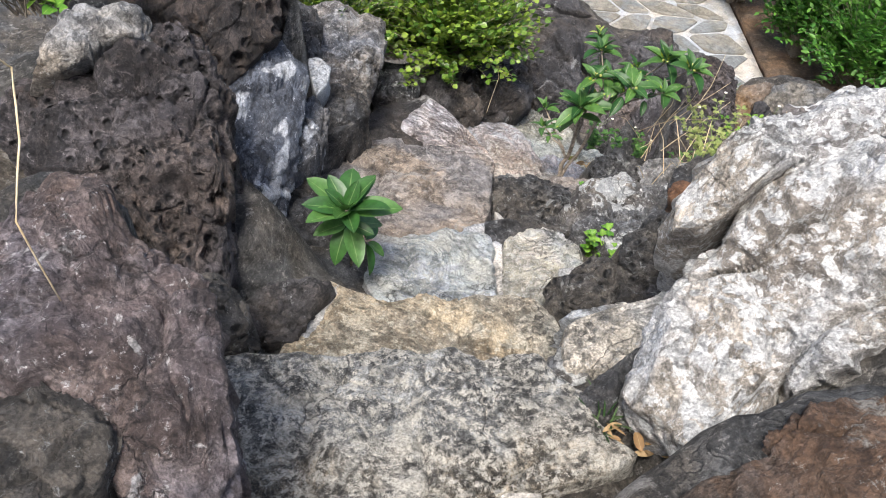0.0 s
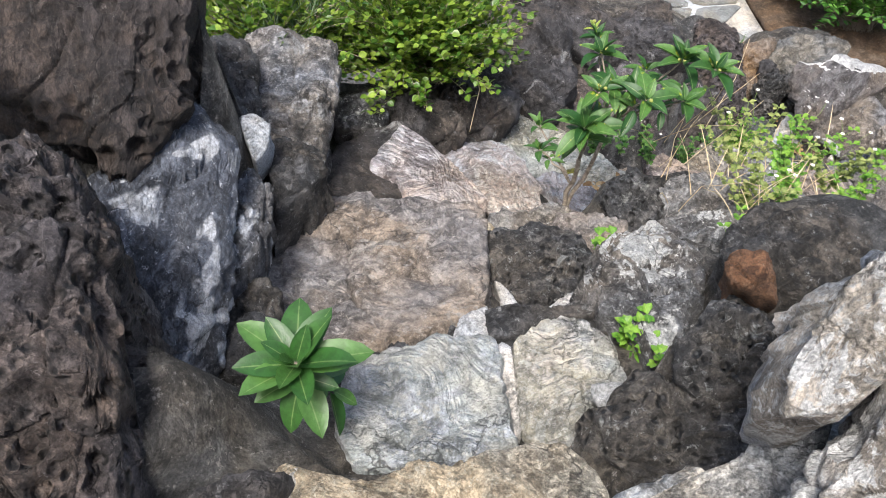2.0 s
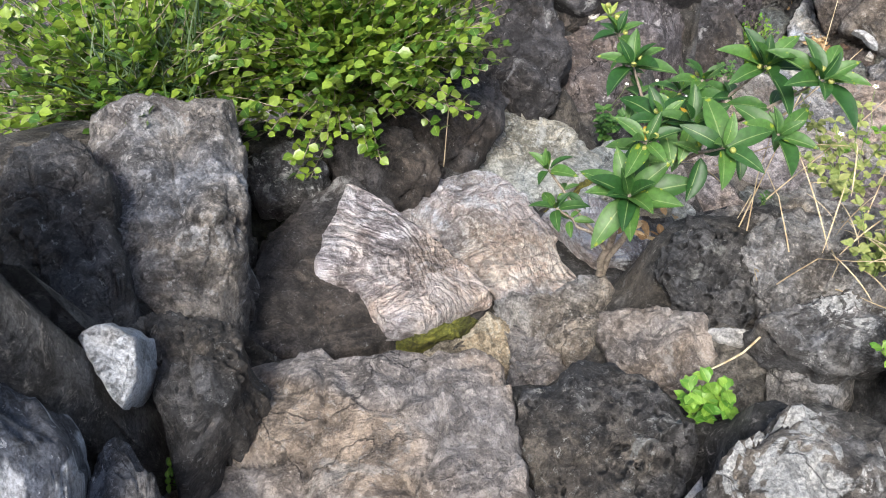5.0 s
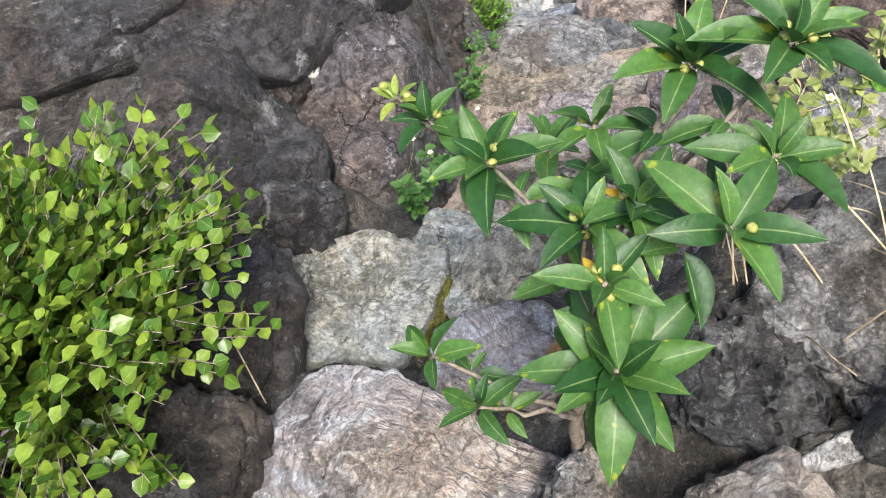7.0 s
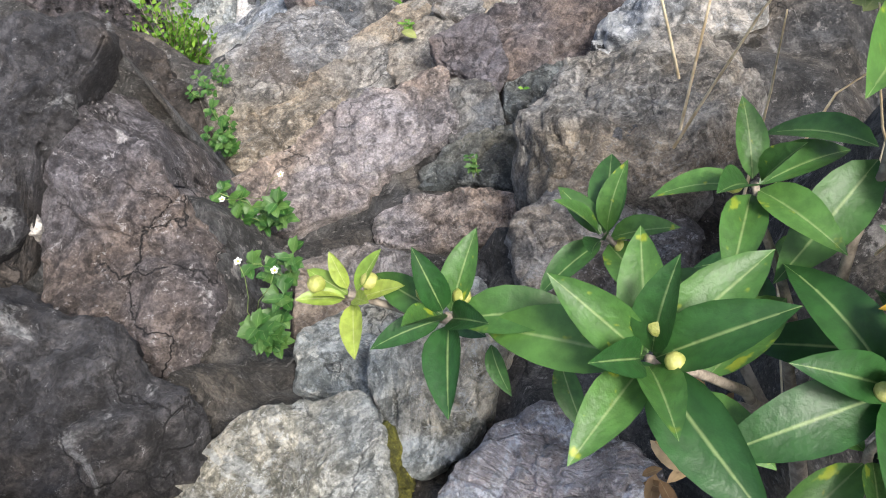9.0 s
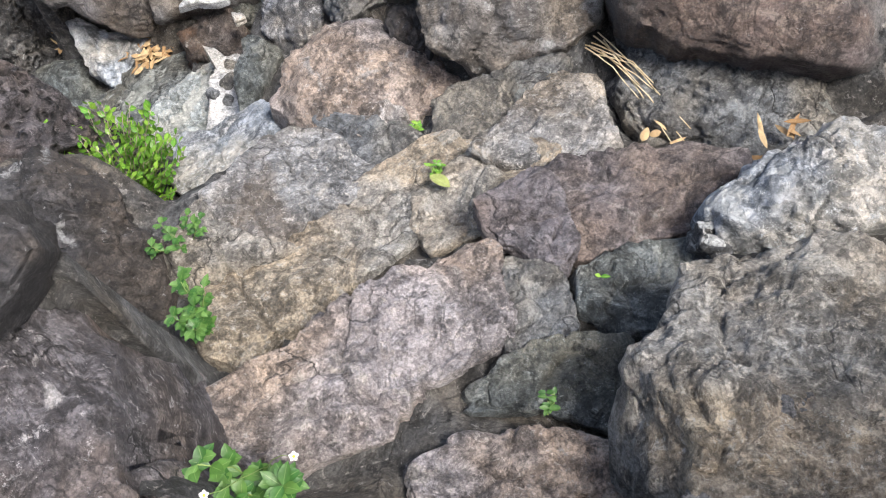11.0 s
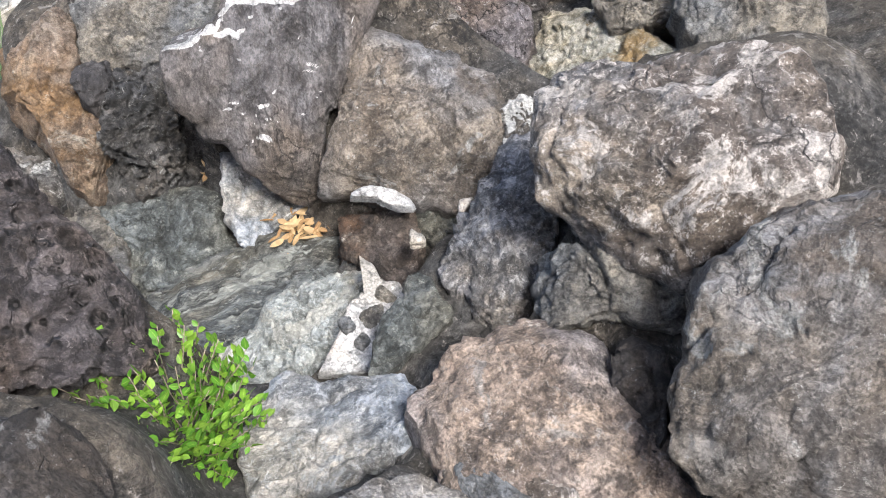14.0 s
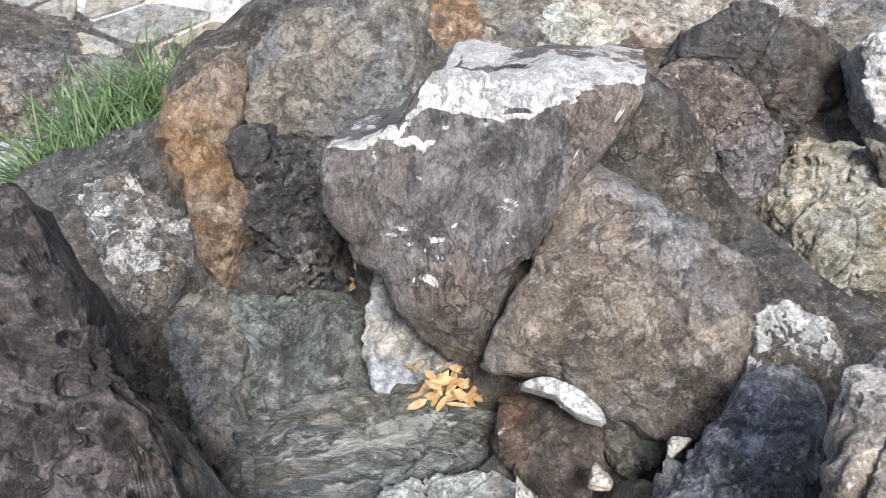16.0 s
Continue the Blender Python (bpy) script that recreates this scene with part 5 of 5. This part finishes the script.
def fruit_shrub():
    rng = random.Random(5)
    base = Vector((0.86, 3.93, -1.66))
    root = thing("fruiting_shrub", base, "fruiting shrub with glossy green leaf rosettes and pale berries", "shrub")
    fork = Vector((0.93, 3.97, -1.42)) - base
    fork2 = Vector((1.06, 4.03, -1.3)) - base
    tips = [((1.048, 4.367, -1.03), fork2, 8, 0.72, BIG_LEAVES, 2, 0), ((1.058, 4.461, -1.04), fork2, 8, 0.62, YOUNG_LEAVES, 2, 0), ((1.028, 4.194, -1.0), fork2, 10, 1.0, BIG_LEAVES, 3, 0),
            ((1.227, 4.254, -1.22), fork2, 8, 0.8, BIG_LEAVES, 1, 0), ((1.047, 4.0, -1.04), fork, 9, 0.95, BIG_LEAVES, 3, 0),
            ((1.117, 3.956, -1.03), fork2, 9, 0.95, BIG_LEAVES, 2, 1), ((1.128, 3.79, -0.96), fork2, 7, 1.1, BIG_LEAVES, 1, 0),
            ((0.954, 3.887, -0.98), fork, 8, 0.85, BIG_LEAVES, 3, 1), ((0.897, 3.828, -1.12), fork, 17, 1.22, BIG_LEAVES, 1, 0),
            ((0.786, 4.222, -1.41), fork * 0.5, 7, 0.7, BIG_LEAVES, 0, 0), ((0.769, 4.083, -1.44), fork * 0.5, 7, 0.72, BIG_LEAVES, 0, 0),
            ((1.335, 4.009, -0.93), fork2, 11, 1.05, BIG_LEAVES, 4, 0), ((1.43, 3.888, -0.9), fork2, 11, 1.05, BIG_LEAVES, 4, 0),
            ((1.22, 4.12, -1.05), fork2, 7, 0.8, BIG_LEAVES, 1, 0), ((1.3, 3.82, -1.0), fork2, 8, 0.9, BIG_LEAVES, 1, 0)]
    for way, r in ((fork, 0.011), (fork2, 0.0095)):
        s = Sheaf()
        s.tube(bent(Vector((0, 0, -0.12)), way, 0.0, rng), r * 1.2, r, 8)
        part("stem", s.mesh("stem"), BARK, root)
    for place, origin, count, size, meshes, berries, yellow in tips:
        tip = Vector(place) - base
        s = Sheaf()
        s.tube(bent(origin, tip, 0.02, rng), 0.007, 0.0035, 7)
        part("branch", s.mesh("branch"), BARK, root)
        axis = (tip - origin).normalized() * 0.5 + Vector((-0.05, -0.15, 0.9))
        whorl(root, tip, axis, count, size, rng, meshes, berries, yellow)
        low = origin.lerp(tip, 0.72)
        whorl(root, low, axis, 4, size * 0.85, rng, BIG_LEAVES, 0, 0, (-15, 20))
    return root


def seedling(at, foot, count, size, label):
    rng = random.Random(11)
    root = thing("broadleaf_seedling", foot, label, "seedling")
    tip = Vector(at) - Vector(foot)
    s = Sheaf()
    s.tube(bent(Vector((0, 0, -0.05)), tip, 0, rng), 0.006, 0.004, 6)
    part("stem", s.mesh("stem"), BARK, root)
    whorl(root, tip, Vector((0, -0.1, 1)), count, size, rng, ROUND_LEAVES)
    whorl(root, tip * 0.72, Vector((0.1, -0.3, 1)), 8, size * 1.05, rng, ROUND_LEAVES, spread=(-20, 10))
    whorl(root, tip * 0.35 + Vector((0.06, 0, 0)), Vector((0.6, -0.2, 0.6)), 6, size * 0.8, rng, ROUND_LEAVES, spread=(-10, 25))
    return root


def leafy_shrub(name, base, heart, reach, twigs, leaf, material, label, seed, category="shrub", arch=0.08, per=16, wide=0.75, wood=BARK):
    """A twiggy bush: crooked twigs that fan out from its foot, with small leaves on both sides."""
    rng = random.Random(seed)
    root = thing(name, base, label, category)
    wood_s, green = Sheaf(), Sheaf()
    for _ in range(twigs):
        a, r, h = rng.uniform(0, 6.283), math.sqrt(rng.uniform(0.0, 1.0)), rng.uniform(-0.5, 0.6)
        tip = Vector(heart) + Vector((math.cos(a) * r * reach[0], math.sin(a) * r * reach[1], (h + 0.5 * (1 - r * r)) * reach[2]))
        line = bent(Vector((rng.uniform(-0.2, 0.2) * reach[0], rng.uniform(-0.2, 0.2) * reach[1], 0)), tip, arch * rng.uniform(0.3, 1.4), rng, 8)
        wood_s.tube(line, 0.0035, 0.0012, 4)
        for k in range(per):
            t = 0.3 + 0.7 * (k + rng.random()) / per
            i = min(6, int(t * 7))
            p = line[i].lerp(line[i + 1], t * 7 - i)
            d = (line[i + 1] - line[i]).normalized()
            m = Matrix.Translation(p) @ d.to_track_quat("Y", "Z").to_matrix().to_4x4() @ pose(0, 0, 0, rng.uniform(-30, 45), rng.uniform(-50, 50), (55 if k % 2 else -55) + rng.uniform(-25, 25))
            s = leaf * rng.uniform(0.65, 1.2)
            green.leaf(m, s, s * wide, 0.3, 0.2, 3, 0.7)
    tagged(part("branchwork", wood_s.mesh("branchwork"), wood, root), kind="stuff")
    crown = part("crown", green.mesh("crown"), material, root)
    tagged(crown, kind="stuff")
    return root


def weed(at, height, stems, leaf, material, label, seed, flowers=0, lean=0.35, name="weed"):
    """A small weed: a few stems with pairs of toothed leaves; some bear white flowers."""
    rng = random.Random(seed)
    root = thing(name, at, label, "weed", "weeds between the stones")
    for _ in range(stems):
        tip = Vector((rng.uniform(-lean, lean) * height, rng.uniform(-lean, lean) * height, height * rng.uniform(0.6, 1.05)))
        line = bent(Vector((rng.uniform(-0.01, 0.01), rng.uniform(-0.01, 0.01), -0.03)), tip, 0.01, rng, 6)
        s = Sheaf()
        s.tube(line, 0.0022, 0.0012, 5)
        part("stem", s.mesh("stem"), STEM_GREEN, root)
        g = Sheaf()
        nodes = max(3, int(height / 0.045))
        for k in range(nodes):
            t = 0.2 + 0.8 * k / (nodes - 1)
            i = min(4, int(t * 5))
            p = line[i].lerp(line[i + 1], t * 5 - i)
            for side in (0, 180):
                a = side + k * 88 + rng.uniform(-15, 15)
                n = 3 if leaf > 0.03 else 1
                for q in range(n):
                    g.leaf(Matrix.Translation(p) @ pose(0, 0, 0, 0, 0, a) @ pose(0, 0.25 * leaf if q else 0, 0, rng.uniform(5, 45), 0, (0, 48, -48)[q]), leaf * rng.uniform(0.7, 1.1) * (0.65 if q else 1), leaf * 0.45, 0.3, 0.4, 4, 0.8)
        part("foliage", g.mesh("foliage"), material, root)
    for _ in range(flowers):
        p = Vector((rng.uniform(-0.4, 0.4) * height, rng.uniform(-0.4, 0.4) * height, height * rng.uniform(1.0, 1.25)))
        s = Sheaf()
        s.tube(bent(Vector((0, 0, height * 0.5)), p, 0.005, rng, 5), 0.001, 0.0008, 4)
        part("stem", s.mesh("stem"), STEM_GREEN, root)
        f = Sheaf()
        for k in range(5):
            f.leaf(Matrix.Translation(p) @ pose(0, 0, 0, 0, 0, k * 72) @ pose(0, 0.002, 0, 15, 0, 0), 0.008, 0.006, 0.1, 0.1, 3, 0.6)
        flower = part("flower", f.mesh("flower"), PETAL, root, "small white petals")
        eye = ball("centre", 0.003)
        c = part("centre", eye, PISTIL, flower)
        c.location = p
    return root


def grass(at, radius, blades, length, material, label, seed, width=0.005, droop=0.9, name="grass_clump"):
    rng = random.Random(seed)
    root = thing(name, at, label, "grass")
    s = Sheaf()
    for _ in range(blades):
        a, r = rng.uniform(0, 6.283), radius * math.sqrt(rng.random())
        p = Vector((math.cos(a) * r, math.sin(a) * r, -0.02))
        m = Matrix.Translation(p) @ pose(0, 0, 0, 0, 0, rng.uniform(0, 360)) @ pose(0, 0, 0, rng.uniform(40, 85), 0, 0)
        s.leaf(m, length * rng.uniform(0.6, 1.2), width * rng.uniform(0.7, 1.3), 0.4, droop * rng.uniform(0.4, 1.5), 6, 0.35)
    tagged(part("tuft", s.mesh("tuft"), material, root), kind="stuff")
    return root


fruit_shrub()
seedling((-0.179, 2.19, -0.45), (-0.17, 2.27, -0.74), 15, 1.4, "broad-leaved green seedling rooted beside the yellow step")
leafy_shrub("leafy_shrub", (0.25, 5.15, -1.75), (-0.02, -0.22, 0.4), (0.62, 0.48, 0.34), 420, 0.042, LEAF_SHRUB, "dense twiggy shrub with small round bright green leaves", 3, per=20, wide=0.85)
leafy_shrub("leafy_shrub", (-0.55, 5.0, -1.6), (0.0, -0.1, 0.35), (0.6, 0.55, 0.4), 260, 0.045, LEAF_SHRUB, "tangled green shrub with larger leaves behind the wall", 4)
leafy_shrub("leafy_shrub", (-0.2, 5.8, -2.1), (0.0, -0.1, 0.5), (0.8, 0.45, 0.35), 240, 0.045, LEAF_SHRUB, "green shrub behind the round-leaved one", 5)
grass((-0.45, 4.85, -1.25), 0.22, 160, 0.3, BLADE, "tuft of narrow green grass behind the stone block", 8)
leafy_shrub("leafy_shrub", (-1.25, 2.75, -0.12), (0.0, 0, 0.16), (0.4, 0.25, 0.12), 80, 0.045, LEAF_LIME, "low yellowish green plant on top of the wall", 6)
leafy_shrub("leafy_shrub", (2.82, 6.46, -3.72), (-0.03, 0.0, 0.34), (0.28, 0.32, 0.24), 190, 0.032, LEAF_LIME, "small bright green shrub growing between landing boulders", 9, per=18, arch=0.03, wide=0.6)
weed((-0.36, 3.34, -1.24), 0.15, 16, 0.025, LEAF_LIME, "tuft of fine green weed at the wall foot", 21)
weed((0.89, 3.27, -1.36), 0.17, 6, 0.055, LEAF_LIME, "bright green leafy weed between step stones", 22)
weed((0.775, 2.535, -0.98), 0.14, 6, 0.05, LEAF_LIME, "bright green weed in a stone joint", 23)
weed((0.83, 2.38, -0.9), 0.1, 5, 0.04, LEAF_LIME, "small green weed in a stone joint", 24)
weed((-0.53, 2.07, -0.86), 0.15, 4, 0.045, LEAF_WEED, "small dark green weed in a shaded hollow", 25, 1)
grass((0.56, 1.37, -0.42), 0.03, 26, 0.12, BLADE, "little grass tuft beside the granite step", 26, 0.004, 0.4)
for i, (x, y, h) in enumerate(((1.42, 3.2, 0.2), (1.62, 3.28, 0.28), (1.72, 3.5, 0.26), (1.55, 3.55, 0.24), (1.8, 3.75, 0.3), (1.62, 3.85, 0.3), (1.9, 3.4, 0.3), (1.95, 3.65, 0.28))):
    weed((x, y, -1.32 - 0.12 * (y - 3.2)), h, 9, 0.036, LEAF_PALE if i % 2 else LEAF_LIME, "straggling pale green weed with small white flowers", 30 + i, 2, 0.6)
grass((1.7, 3.55, -1.3), 0.3, 60, 0.26, STRAW, "dry straw stalks among the weeds", 40, 0.003, 0.5, "dry_grass")
weed((1.32, 5.06, -2.32), 0.28, 3, 0.055, LEAF_WEED, "green weed with white flowers beside the dagger boulder", 41, 2)
weed((1.5, 5.1, -2.35), 0.2, 2, 0.05, LEAF_WEED, "green weed in the joint beside the dagger boulder", 42)
weed((1.76, 5.27, -2.6), 0.3, 3, 0.055, LEAF_WEED, "green weed with a white flower by the pinkish step", 43, 2)
weed((1.05, 5.14, -2.23), 0.09, 2, 0.045, LEAF_WEED, "two small dark green leaves of a weed", 44)
weed((2.2, 5.75, -3.05), 0.22, 7, 0.04, LEAF_WEED, "fine leaved green weed in the shade", 45)
weed((2.45, 5.9, -3.15), 0.2, 8, 0.032, LEAF_WEED, "green weed at the foot of the wall", 46)
weed((3.06, 5.345, -3.27), 0.05, 4, 0.028, LEAF_LIME, "tiny bright green weed in a landing joint", 47)
weed((2.82, 5.215, -3.11), 0.07, 6, 0.02, LEAF_LIME, "fine green weed tuft on the landing", 48)
weed((2.47, 5.03, -2.92), 0.05, 5, 0.022, LEAF_WEED, "small dark weed tuft on the landing", 49)
weed((2.44, 4.68, -2.92), 0.06, 5, 0.025, LEAF_LIME, "small green weed beside the dark landing stone", 50)
weed((2.05, 4.75, -2.7), 0.06, 4, 0.022, LEAF_WEED, "small weed near the pinkish step", 51)
grass((3.75, 9.15, -4.85), 0.42, 1500, 0.44, BLADE, "dense clump of long dark green grass beside the paving", 52, 0.008)
grass((3.36, 8.88, -4.68), 0.32, 900, 0.42, BLADE, "clump of long dark grass above the striped stone", 53, 0.008)


# ---- lower garden: paving, soil, far bush ----
SOIL = rock("reddish_soil", (0.06, 0.036, 0.02), (0.12, 0.076, 0.046), (0.2, 0.14, 0.09), 0.66, 0.74, (0.38, 0.3, 0.22), 6, bump=0.6, crevice=0.9)
FLAG = rock("flagstone", (0.16, 0.16, 0.145), (0.26, 0.26, 0.24), (0.34, 0.34, 0.315), 0.64, 0.72, (0.42, 0.42, 0.4), 5, bump=0.5, crevice=0.9)


def slab_grid(name, x0, y0, x1, y1, z, rise, material, label, seed):
    """A flat, slightly uneven sheet with real thickness."""
    nx, ny = 24, 24
    me = bpy.data.meshes.new(name)
    bm = bmesh.new()
    grid = [[bm.verts.new((x0 + (x1 - x0) * i / nx + (0.1 * noise.noise(Vector((i, j, seed))) if i in (0, nx) else 0),
                           y0 + (y1 - y0) * j / ny + (0.1 * noise.noise(Vector((j, i, seed))) if j in (0, ny) else 0),
                           z + rise * noise.noise(Vector((i * 0.5, j * 0.5, seed))))) for i in range(nx + 1)] for j in range(ny + 1)]
    faces = [bm.faces.new((grid[j][i], grid[j][i + 1], grid[j + 1][i + 1], grid[j + 1][i])) for j in range(ny) for i in range(nx)]
    ext = bmesh.ops.extrude_face_region(bm, geom=faces)
    bmesh.ops.translate(bm, verts=[e for e in ext["geom"] if isinstance(e, bmesh.types.BMVert)], vec=(0, 0, -0.12))
    bmesh.ops.recalc_face_normals(bm, faces=bm.faces)
    bm.to_mesh(me)
    bm.free()
    me.polygons.foreach_set("use_smooth", [True] * len(me.polygons))
    me.materials.append(material)
    return tagged(new(name, me), label, name, kind="structure")


paving = slab_grid("pavement", 1.6, 9.6, 4.85, 14.5, -4.99, 0.012, MORTAR, "pale mortared crazy paving in the lower garden", 2)
rng = random.Random(14)
knots = [[Vector((1.65 + 0.57 * i + 0.28 * (j % 2) + rng.uniform(-0.13, 0.13), 9.65 + 0.46 * j + rng.uniform(-0.1, 0.1), 0)) for i in range(7)] for j in range(11)]
for j in range(10):
    for i in range(6):
        ring = [knots[j][i], knots[j][i + 1], knots[j + 1][i + 1], knots[j + 1][i]]
        mid = sum(ring, Vector((0, 0, 0))) / 4
        if mid.x > 4.65:
            continue
        ring = [q for a, b in zip(ring, ring[1:] + ring[:1]) for q in (a.lerp(b, 0.14), a.lerp(b, 0.5) + (a.lerp(b, 0.5) - mid) * rng.uniform(-0.04, 0.05), a.lerp(b, 0.86))]
        ring = [(p - mid) * 0.88 for p in ring]
        bm = bmesh.new()
        low = [bm.verts.new(p + Vector((0, 0, -0.03))) for p in ring]
        edge = [bm.verts.new(p + Vector((0, 0, 0.012))) for p in ring]
        top = [bm.verts.new(p * 0.95 + Vector((0, 0, 0.02))) for p in ring]
        for a, b in ((low, edge), (edge, top)):
            for k in range(len(ring)):
                bm.faces.new((a[k], a[(k + 1) % len(ring)], b[(k + 1) % len(ring)], b[k]))
        bm.faces.new(top)
        me = bpy.data.meshes.new("flagstone")
        bm.to_mesh(me)
        bm.free()
        flag = part("flagstone", me, FLAG, paving)
        flag.location = (mid.x, mid.y, -4.985)
slab_grid("soil_bed", 4.9, 9.4, 9.5, 13.5, -4.96, 0.05, SOIL, "bare reddish brown soil bed in the lower garden", 5)
slab_grid("rock_floor", 4.7, 7.6, 8.2, 9.7, -5.0, 0.05, YELBROWN, "uneven beige rock floor behind the lower wall", 9)
for i, (x, y, s, mat) in enumerate(((5.35, 9.15, 0.45, RUSTY), (5.95, 9.0, 0.36, GREYD), (6.5, 8.35, 0.4, YELBROWN), (6.1, 8.55, 0.3, PALEGREEN), (7.1, 8.0, 0.5, GREY), (7.4, 7.5, 0.5, GREYD))):
    stone("stone", "flat weathered stone in the beige rock floor", (x, y, -4.97), (0, 0, 40 * i),
          [(-s, -0.5 * s), (-0.2 * s, -0.7 * s), (0.7 * s, -0.5 * s), (s, 0.1 * s), (0.5 * s, 0.7 * s), (-0.5 * s, 0.6 * s)], 0.05, 0.1, 5, mat)
for i, (x, y, s, h) in enumerate(((6.0, 10.3, 0.95, 1.6), (7.2, 9.9, 1.0, 1.6), (5.5, 11.1, 0.75, 1.5), (6.9, 11.9, 1.1, 2.1), (8.5, 10.3, 1.0, 1.7), (4.95, 12.6, 0.75, 1.7))):
    leafy_shrub("garden_bush", (x, y, -4.98), (0, -0.1, 0.5 * h), (s, s * 0.9, 0.55 * h), 320, 0.11, LEAF_FERN, "lush dark green feathery bush in the lower garden", 60 + i, per=20, wide=0.4, arch=0.2)


# ---- litter ----
def litter(at, count, radius, label, seed, size=0.06):
    """A heap of curled dry leaves and straw."""
    rng = random.Random(seed)
    root = thing("leaf_litter", at, label, "dry leaves")
    s = Sheaf()
    for _ in range(count):
        a, r = rng.uniform(0, 6.283), radius * math.sqrt(rng.random())
        m = pose(math.cos(a) * r, math.sin(a) * r * 0.6, rng.uniform(0, 0.03), rng.uniform(-25, 25), rng.uniform(-30, 30), rng.uniform(0, 360))
        s.leaf(m, size * rng.uniform(0.6, 1.4), size * rng.uniform(0.15, 0.45), rng.uniform(-0.6, 0.9), rng.uniform(-0.6, 0.8), 5, 0.7)
    tagged(part("heap", s.mesh("heap"), LITTER, root), kind="stuff")
    return root


def fallen_leaf(at, turn, length, width, material, label):
    me = single_leaf("leaf", length, width, 0.5, 0.5)
    me.materials.append(material)
    ob = tagged(new("fallen_leaf", me), label, "leaf")
    ob.matrix_world = pose(*at, *turn)
    return ob


def twig(name, points, r0, r1, material, label, category):
    s = Sheaf()
    line = [Vector(p) for p in points]
    fine = [line[i].lerp(line[i + 1], k / 4) + Vector((0, 0, 0.004 * math.sin(3 * i + k))) for i in range(len(line) - 1) for k in range(4)] + [line[-1]]
    s.tube(fine, r0, r1, 5)
    me = s.mesh(name)
    me.materials.append(material)
    return tagged(new(name, me), label, category)


litter((3.8, 6.88, -3.97), 110, 0.16, "heap of dry tan leaves and straw below the wedge boulder", 70)
litter((3.84, 7.4, -4.08), 24, 0.07, "few dry orange leaves stuck behind a boulder", 71)
litter((3.35, 8.0, -4.45), 14, 0.12, "scattered dry leaves in a hollow", 72, 0.08)
litter((2.96, 4.6, -3.05), 9, 0.12, "curled brown fallen leaves at the landing edge", 73, 0.06)
litter((2.95, 4.25, -2.95), 14, 0.12, "dry leaves and straw against the landing edge", 74, 0.06)
litter((0.62, 1.3, -0.42), 16, 0.1, "dry leaves beside the granite step", 75, 0.06)
litter((1.15, 4.1, -1.75), 20, 0.12, "dry leaves and twigs under the fruiting shrub", 76, 0.06)
fallen_leaf((2.74, 5.15, -3.02), (0, 0, -30), 0.09, 0.035, LEAF_PALE, "pale yellow fallen leaf on the landing")
rng = random.Random(80)
for i in range(9):
    a = Vector((3.36, 4.83, -3.08)) + Vector((rng.uniform(-0.05, 0.05), rng.uniform(-0.05, 0.05), 0.01))
    b = Vector((3.1, 4.55, -3.08)) + Vector((rng.uniform(-0.14, 0.14), rng.uniform(-0.1, 0.1), rng.uniform(0, 0.04)))
    twig("straw", [a, a.lerp(b, 0.5) + Vector((0, 0, rng.uniform(0.01, 0.05))), b], 0.0028, 0.0012, STRAW, "bleached dry straw lying on the landing stones", "straw")
twig("twig", [(0.44, 4.92, -1.4), (0.53, 4.82, -1.42), (0.56, 4.72, -1.55), (0.5, 4.62, -1.75)], 0.003, 0.002, STRAW, "thin pale bare twig hanging from the shrub", "twig")
twig("twig", [(1.25, 3.5, -1.42), (1.1, 3.42, -1.4), (0.98, 3.4, -1.42)], 0.004, 0.003, STRAW, "pale dry twig lying across stones", "twig")
for i in range(16):
    a = Vector((1.35 + rng.uniform(-0.1, 0.25), 3.9 + rng.uniform(-0.35, 0.3), -1.45))
    b = a + Vector((rng.uniform(-0.25, 0.3), rng.uniform(-0.3, 0.25), rng.uniform(0.08, 0.4)))
    twig("twig", [a, a.lerp(b, 0.5) + Vector((rng.uniform(-0.04, 0.04), rng.uniform(-0.04, 0.04), 0.03)), b], 0.0025, 0.001, STRAW, "dry bare brownish twig among the weeds", "twig")
twig("twig", [(-0.598, 1.126, 0.75), (-0.589, 1.143, 0.728), (-0.56, 1.046, 0.667), (-0.548, 0.945, 0.6), (-0.53, 0.96, 0.42)], 0.002, 0.0015, STRAW, "pale dry strand hanging beside the purple boulder", "twig")
